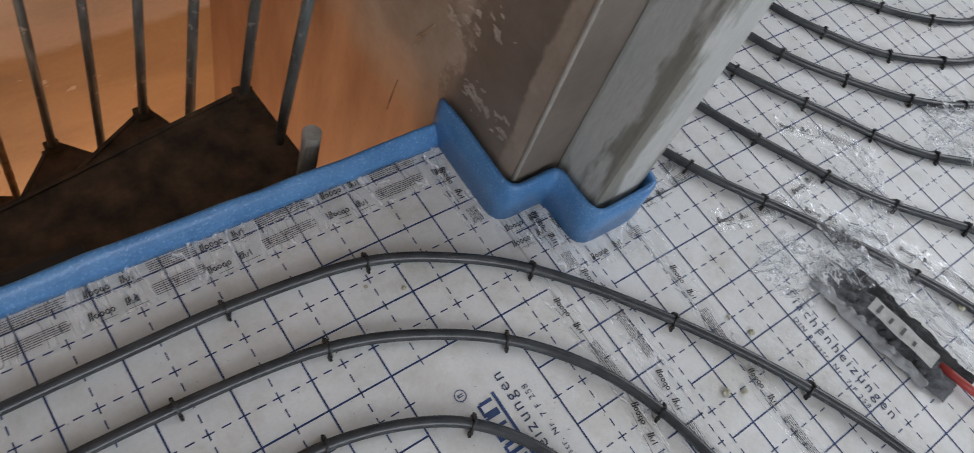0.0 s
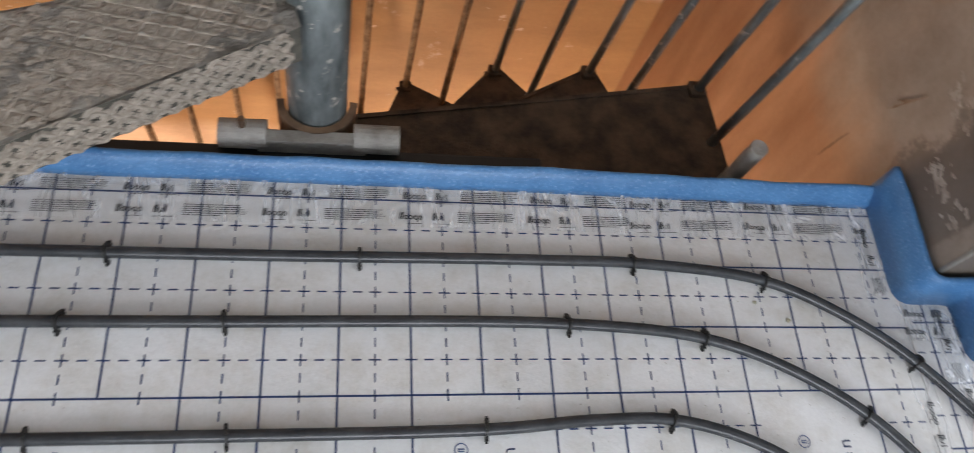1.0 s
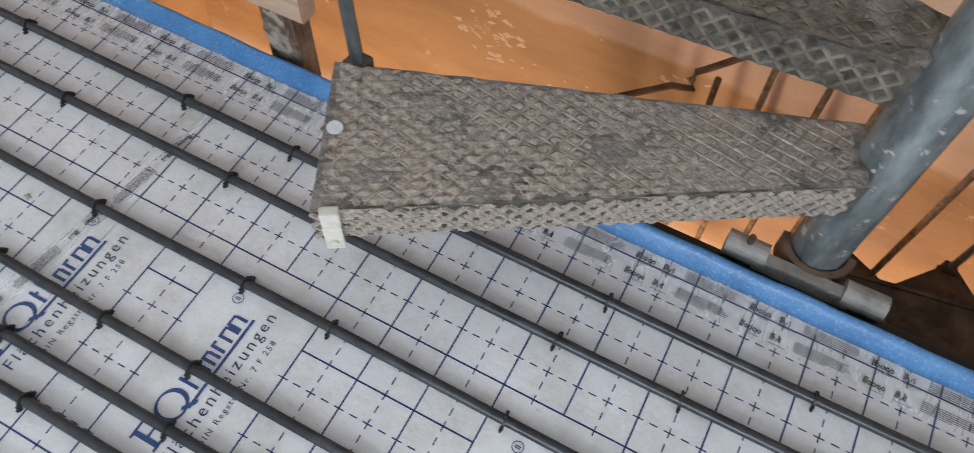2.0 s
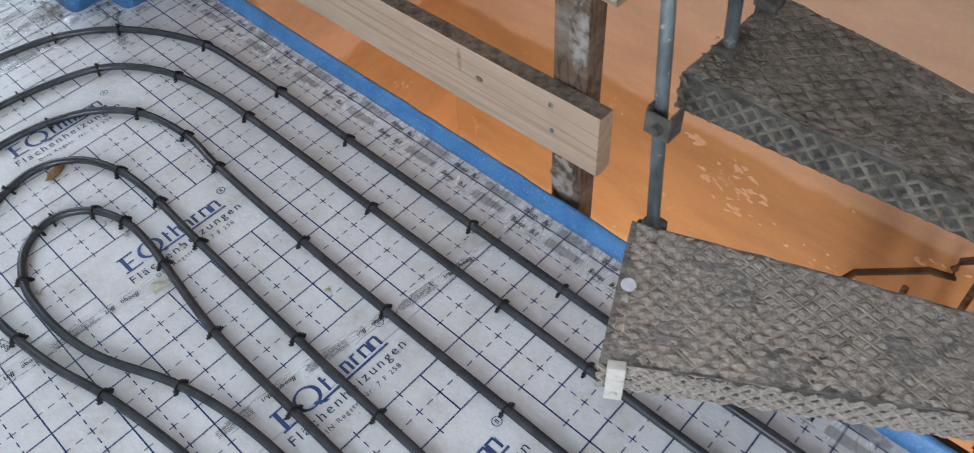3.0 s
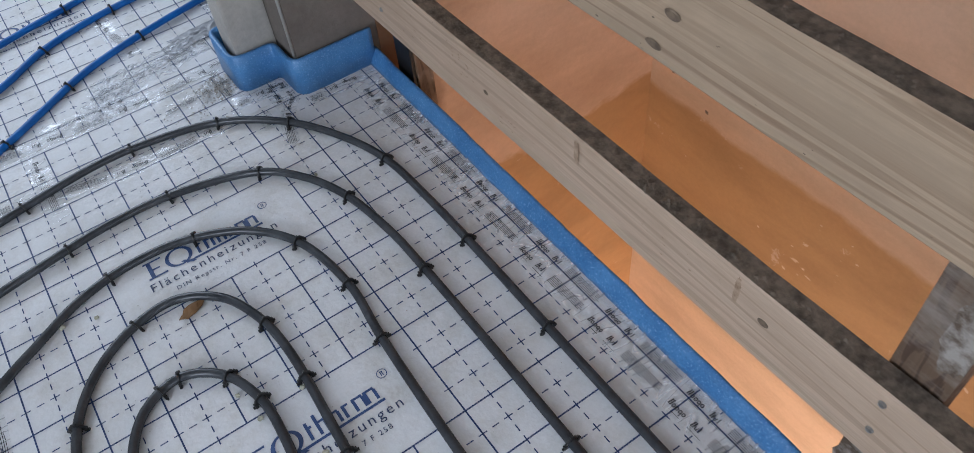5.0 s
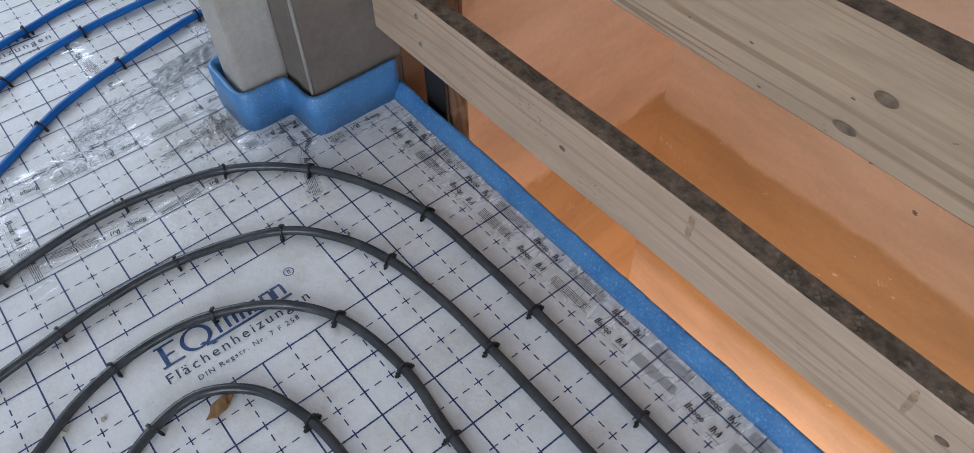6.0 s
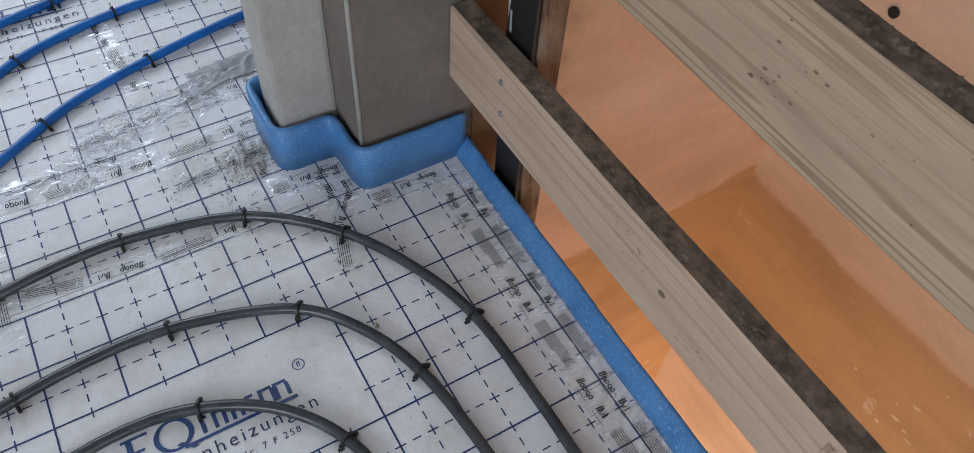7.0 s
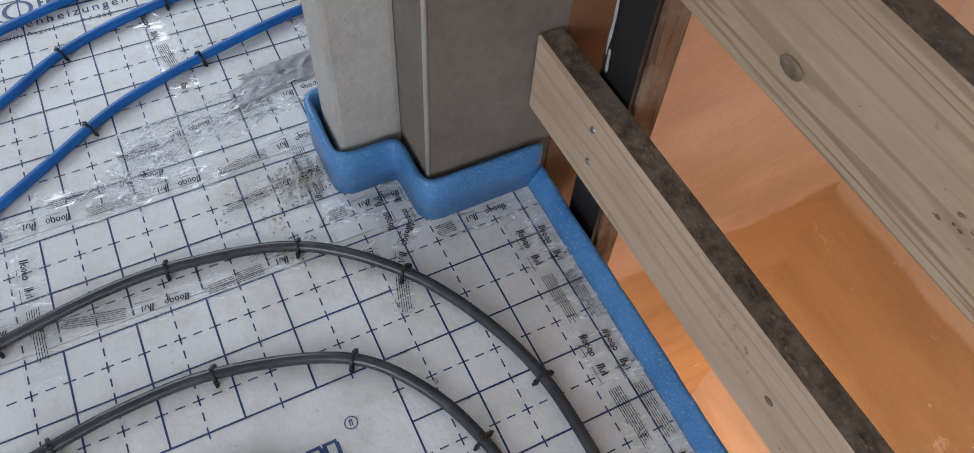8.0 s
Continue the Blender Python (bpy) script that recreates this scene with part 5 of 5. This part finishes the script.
# ---- crumpled film and packaging ----
def crumpled(x, y, sx, sy, turn, height, label, material, seed, rough=26.0, category="film scrap"):
    n = 44
    bm = bmesh.new()
    vs = []
    for i in range(n + 1):
        row = []
        for j in range(n + 1):
            u, v = i / n - 0.5, j / n - 0.5
            w = Vector((u * rough * sx * 2.6 + 1.5 * noise.noise(Vector((v * 6, seed, 0))), v * rough * sy * 0.7 + 1.2 * u, seed))
            edge = 1 + 0.35 * noise.noise(Vector((math.atan2(v, u) * 1.6, seed, 0)))
            crease = max(0.0, 1 - 3.2 * abs(noise.noise(w))) * 0.6 + max(0.0, 1 - 3.0 * abs(noise.noise(w * 2.3))) * 0.3
            z = crease + 0.5 * abs(noise.noise(w * 0.45))
            fall = max(0.0, 1 - 1.7 * max(abs(u), abs(v)) ** 1.5)
            row.append(bm.verts.new((u * sx * edge, v * sy * edge, 0.002 + height * z * (0.25 + 0.75 * fall))))
        vs.append(row)
    for i in range(n):
        for j in range(n):
            bm.faces.new((vs[i][j], vs[i + 1][j], vs[i + 1][j + 1], vs[i][j + 1]))
    bm.transform(pose(x, y, 0, 0, 0, turn))
    ob = finish("film_scrap", bm, material, smooth=True)
    ob.visible_shadow = material is SILVER
    return tagged(ob, label, category, "film scraps on the floor")


crumpled(2.62, -0.39, 0.12, 0.13, 20, 0.05, "crumpled heap of clear film on the floor boards", CRINKLE, 1.0)
crumpled(2.74, -0.42, 0.11, 0.13, -30, 0.045, "crumpled heap of clear film beside the packaging", CRINKLE, 4.0)
crumpled(2.81, -0.55, 0.07, 0.26, 8, 0.035, "shiny folded clear film beside the packaging", CRINKLE, 7.0)
crumpled(3.27, -0.33, 0.2, 0.14, 35, 0.04, "shiny crumpled clear film near the far pipes", CRINKLE, 9.0)
crumpled(2.92, -0.33, 0.12, 0.2, -20, 0.02, "thin clear film lying between the pipes", CRINKLE, 12.0)
crumpled(-1.42, -0.3, 0.1, 0.28, 8, 0.03, "crumpled clear film over a floor joint", CRINKLE, 15.0)
crumpled(-1.36, -0.43, 0.1, 0.14, 40, 0.025, "crumpled clear film over a floor joint", CRINKLE, 18.0)
crumpled(-1.49, -0.12, 0.06, 0.26, 8, 0.009, "folded grey plastic film lying behind the jamb", SILVER, 21.0, 4.0)
crumpled(-1.55, -0.05, 0.09, 0.1, 15, 0.03, "silver grey film scrap beside the jamb", CRINKLE, 24.0)
crumpled(-0.55, -0.92, 0.12, 0.1, 15, 0.03, "crumpled clear film on the floor joint", CRINKLE, 27.0)

pouch = thing("packaging_pouch", (2.712, -0.56, 0), 8, "dark grey crumpled plastic pouch with a white paper label", "packaging")


def sheet(sx, sy, h, seed, shift):
    """A folded, creased plastic sheet: a high ridge along its length and ragged sides."""
    bm = bmesh.new()
    n, m = 40, 14
    rows = []
    for i in range(n + 1):
        u = i / n
        row = []
        for j in range(m + 1):
            v = j / m - 0.5
            w = sx * (0.7 + 0.3 * math.sin(math.pi * u)) * (1 + 0.3 * noise.noise(Vector((u * 3, v > 0, seed))))
            crease = abs(noise.noise(Vector((u * 11, v * 5, seed)))) + 0.5 * abs(noise.noise(Vector((u * 26, v * 12, seed))))
            bend = 0.012 * noise.noise(Vector((u * 3, seed, 0)))
            row.append(bm.verts.new((shift[0] + v * w + bend, shift[1] + sy * (0.5 - u), 0.002 + h * (0.35 + 0.65 * math.cos(v * math.pi) ** 2) * (0.35 + crease))))
        rows.append(row)
    for a, b in zip(rows, rows[1:]):
        for j in range(m):
            bm.faces.new((a[j], b[j], b[j + 1], a[j + 1]))
    return bm


part("pouch_body", sheet(0.1, 0.29, 0.02, 2.0, (-0.005, 0.0)), GREY_FOIL, pouch)
part("pouch_fold", sheet(0.034, 0.27, 0.02, 5.0, (0.045, -0.03)), DARK_FOIL, pouch, "dark folded side of the pouch")
bm = bmesh.new()
n = 12
lab = [[bm.verts.new((-0.008 + 0.036 * (j / 3 - 0.5), 0.05 - 0.14 * i / n, 0.031 + 0.0012 * math.sin(i * 0.9 + j))) for j in range(4)] for i in range(n + 1)]
for a, b in zip(lab, lab[1:]):
    for j in range(3):
        bm.faces.new((a[j], a[j + 1], b[j + 1], b[j]))
label_part = part("paper_label", bm, PAPER, pouch, "white paper label")
bm = bmesh.new()
for k, w in enumerate((0.022, 0.016, 0.02, 0.012)):
    quad(bm, -0.02, 0.03 - k * 0.026, -0.02 + w, 0.036 - k * 0.026, 0.0335)
part("label_print", bm, BLACK_INK, label_part, "dark printed bars on the label")
part("silver_fold", sheet(0.03, 0.25, 0.024, 9.0, (-0.045, 0.02)), SILVER, pouch, "pale grey folded side of the pouch", smooth=True)
grip = thing("tool_handle", (2.75, -0.71, 0), 12, "red plastic tool handle sticking out of the pouch", "tool handle")
part("grip", tube([(0, 0.05, 0.012), (0.002, 0.0, 0.014), (0.002, -0.02, 0.014)], 0.0075, 14), RED, grip, smooth=True)
part("tip", tube([(0.002, -0.02, 0.014), (0.004, -0.07, 0.012), (0.004, -0.09, 0.011)], 0.0068, 14), PINK, grip, "pale red end", smooth=True)


# ---- crumbs and grit ----
def crumb(x, y, size, label, material, seed, name="insulation_crumb", category="crumb", z=0.0, stretch=1.0):
    bm = bmesh.new()
    bmesh.ops.create_icosphere(bm, subdivisions=2, radius=1.0)
    for v in bm.verts:
        v.co *= 1 + 0.55 * noise.noise(v.co * 1.7 + Vector((seed, 0, 0)))
        v.co.x *= stretch
        v.co.z *= 0.6
    low = min(v.co.z for v in bm.verts)
    bm.transform(pose(x, y, z - low * size, 0, 0, seed * 77) @ Matrix.Scale(size, 4))
    return tagged(finish(name, bm, material), label, category, "crumbs on the floor")


CRUMBS = [(-0.218, -0.486, 0.011), (-0.481, -0.729, 0.008), (-0.396, -0.671, 0.009), (0.036, -0.292, 0.009), (-0.273, -0.418, 0.009), (-0.402, -0.396, 0.008), (-0.787, -0.699, 0.01), (-0.456, -0.492, 0.007), (-0.392, -0.478, 0.008),
          (2.348, -0.488, 0.011), (2.378, -0.503, 0.009), (2.466, -0.435, 0.009), (2.45, -0.394, 0.006), (2.895, -0.614, 0.013), (-0.84, -0.147, 0.006), (-1.065, -0.147, 0.006), (0.1, -0.694, 0.012), (-0.77, -0.64, 0.007), (1.99, -0.09, 0.006), (1.94, -0.06, 0.005)]
for k, (x, y, r) in enumerate(CRUMBS):
    crumb(x, y, r * 0.62, "pale crumb of insulation foam lying on the floor boards", CRUMB, k * 3.7 + 1)
crumb(-0.225, -0.505, 0.0095, "long pale crumb of insulation foam beside a pipe", CRUMB, 5.5, stretch=2.1)
crumb(-0.67, -0.489, 0.012, "brown chip of bark lying beside a pipe", BARK, 8.5, "bark_chip", "wood chip", 0.0, 2.0)


def grit(cx, cy, rx, ry, count, z, size, material, label, seed):
    r = random.Random(seed)
    bm = bmesh.new()
    for _ in range(count):
        a, d = r.uniform(0, 6.283), r.random() ** 0.7
        x, y, s = cx + rx * d * math.cos(a), cy + ry * d * math.sin(a), size * r.uniform(0.3, 1.2)
        vs = [bm.verts.new((x + s * p * r.uniform(0.6, 1.2), y + s * q * r.uniform(0.6, 1.2), z + s * h * r.uniform(0.5, 1))) for p, q, h in ((-1, -0.6, 0), (1, -0.6, 0), (0, 1, 0), (0.1, 0, 1.1))]
        for f in ((0, 1, 3), (1, 2, 3), (2, 0, 3), (0, 2, 1)):
            bm.faces.new([vs[i] for i in f])
    return tagged(finish("grit", bm, material), label, "grit", kind="stuff")


grit(-1.245, -0.2, 0.05, 0.06, 420, 0.0045, 0.0028, SANDY, "plaster grit swept up at the wall end", 1)
grit(-1.2, -0.25, 0.1, 0.1, 160, 0.002, 0.0024, SANDY, "loose plaster grit on the floor boards", 2)
grit(0.0, -0.35, 1.1, 0.42, 500, 0.0006, 0.0012, SANDY, "fine dust grains on the floor boards", 3)
grit(1.9, -0.3, 0.6, 0.35, 300, 0.0006, 0.0012, SANDY, "fine dust grains on the floor boards", 4)
grit(-0.38, 0.148, 0.7, 0.014, 620, 0.3165, 0.0052, DIRTY, "dried mortar crumbs on the lower board's top edge", 23)
grit(-0.38, 0.15, 0.7, 0.014, 450, 0.6885, 0.0045, DIRTY, "dried mortar crumbs on the upper board's top edge", 24)
for k, (cx, cy) in enumerate(((0.7, 0.02), (0.95, 0.14), (0.62, -0.04))):
    grit(cx, cy, 0.13, 0.06, 90, 0.279, 0.0022, SANDY, "mortar grit on the stair tread", 10 + k)
grit(0.5, 0.25, 0.045, 0.1, 240, 0.478, 0.0036, SHADED_STRAND, "coarse mortar grit heaped on the tread end", 20)
grit(0.75, 0.27, 0.22, 0.06, 200, 0.478, 0.0026, SHADED_STRAND, "mortar grit on the stair tread", 21)
grit(1.7, 0.36, 0.3, 0.06, 24, -0.2, 0.0022, SANDY, "plaster crumbs on the lower tread", 22)

hole = tagged(finish("anchor_hole", tube([(-0.971, WB - 0.004, 0.063), (-0.971, WB + 0.001, 0.063)], 0.013, 16), BITUMEN), "dark round anchor hole in the ochre plaster", "hole")


# ---- pale flecks dried on the wet back wall ----
def flecks(name, spots, count, size, label, seed, side=False):
    r = random.Random(seed)
    bm = bmesh.new()
    for _ in range(count):
        cx, cz, sp = r.choice(spots)
        x, z = cx + r.gauss(0, sp), cz + r.gauss(0, sp * 0.6)
        s = size * r.uniform(0.15, 1.0) ** 1.6
        turn, ph = r.uniform(-0.5, 0.5), r.uniform(0, 50)
        ring = []
        for k in range(12):
            a = 2 * math.pi * k / 12
            d = s * (0.7 + 0.7 * noise.noise(Vector((math.cos(a) * 1.6, math.sin(a) * 1.6, ph))))
            u, v = d * 1.7 * math.cos(a), d * 0.8 * math.sin(a)
            ring.append(bm.verts.new((x + u * math.cos(turn) - v * math.sin(turn), WB - 0.0012, z + u * math.sin(turn) + v * math.cos(turn))))
        mid = bm.verts.new((x, WB - 0.0018, z))
        for k in range(12):
            bm.faces.new((mid, ring[k], ring[(k + 1) % 12]))
    if side:
        # from the back wall's plane to the side wall's: x becomes y
        for v in bm.verts:
            v.co = Vector((WR - (WB - v.co.y), v.co.x, v.co.z))
    bmesh.ops.recalc_face_normals(bm, faces=bm.faces)
    return tagged(finish(name, bm, FLECK_GREY if side else FLECK), label, "plaster fleck", kind="stuff")


FLECK_GREY = mottled("dried_grey_plaster", (0.34, 0.29, 0.245), (0.5, 0.45, 0.4), 60, 0.85, 0.4, 0.002)
FLECK = mottled("dried_pale_plaster", (0.7, 0.54, 0.4), (0.82, 0.67, 0.52), 60, 0.85, 0.4, 0.002)
flecks("plaster_flecks", [(0.06, -0.63, 0.015), (0.2, -0.66, 0.05), (0.28, -0.75, 0.035), (0.14, -0.78, 0.02), (0.27, -0.84, 0.03)], 70, 0.017, "pale dried plaster flecks on the wet ochre wall", 41)
flecks("plaster_flecks", [(0.83, -0.63, 0.03), (-0.35, -0.8, 0.12), (0.5, -0.9, 0.15), (1.7, -0.75, 0.12)], 60, 0.011, "small pale dried plaster flecks on the wet ochre wall", 42)
flecks("plaster_flecks", [(0.17, 0.23, 0.025), (0.04, 0.15, 0.022), (0.1, 0.15, 0.02), (0.13, 0.3, 0.03)], 90, 0.011, "pale scraped plaster flecks on the brown side wall", 43, True)


# ---- gouges in the side wall's plaster ----
def gouge(y0, z0, y1, z1, w):
    """A short ragged scratch with a broken edge."""
    bm = bmesh.new()
    n = 14
    rows = []
    for k in range(n + 1):
        f = k / n
        h = w * math.sin(math.pi * min(0.97, max(0.03, f))) * (0.8 + 0.7 * noise.noise(Vector((f * 7, y0 * 50, 2))))
        y, z = y0 + (y1 - y0) * f, z0 + (z1 - z0) * f + 0.004 * noise.noise(Vector((f * 4, z0 * 50, 5)))
        rows.append((bm.verts.new((WR - 0.0012, y, z - h)), bm.verts.new((WR - 0.003, y + h, z)), bm.verts.new((WR - 0.0012, y, z + h))))
    for a, b in zip(rows, rows[1:]):
        bm.faces.new((a[0], b[0], b[1], a[1]))
        bm.faces.new((a[1], b[1], b[2], a[2]))
    bmesh.ops.recalc_face_normals(bm, faces=bm.faces)
    tagged(finish("wall_gouge", bm, DARKWOOD), "dark ragged scratch in the side wall plaster", "scratch", "scratches in the side wall")


gouge(0.222, 0.185, 0.257, 0.097, 0.004)
gouge(0.257, 0.121, 0.234, 0.155, 0.003)
gouge(0.278, -0.009, 0.290, -0.108, 0.0022)
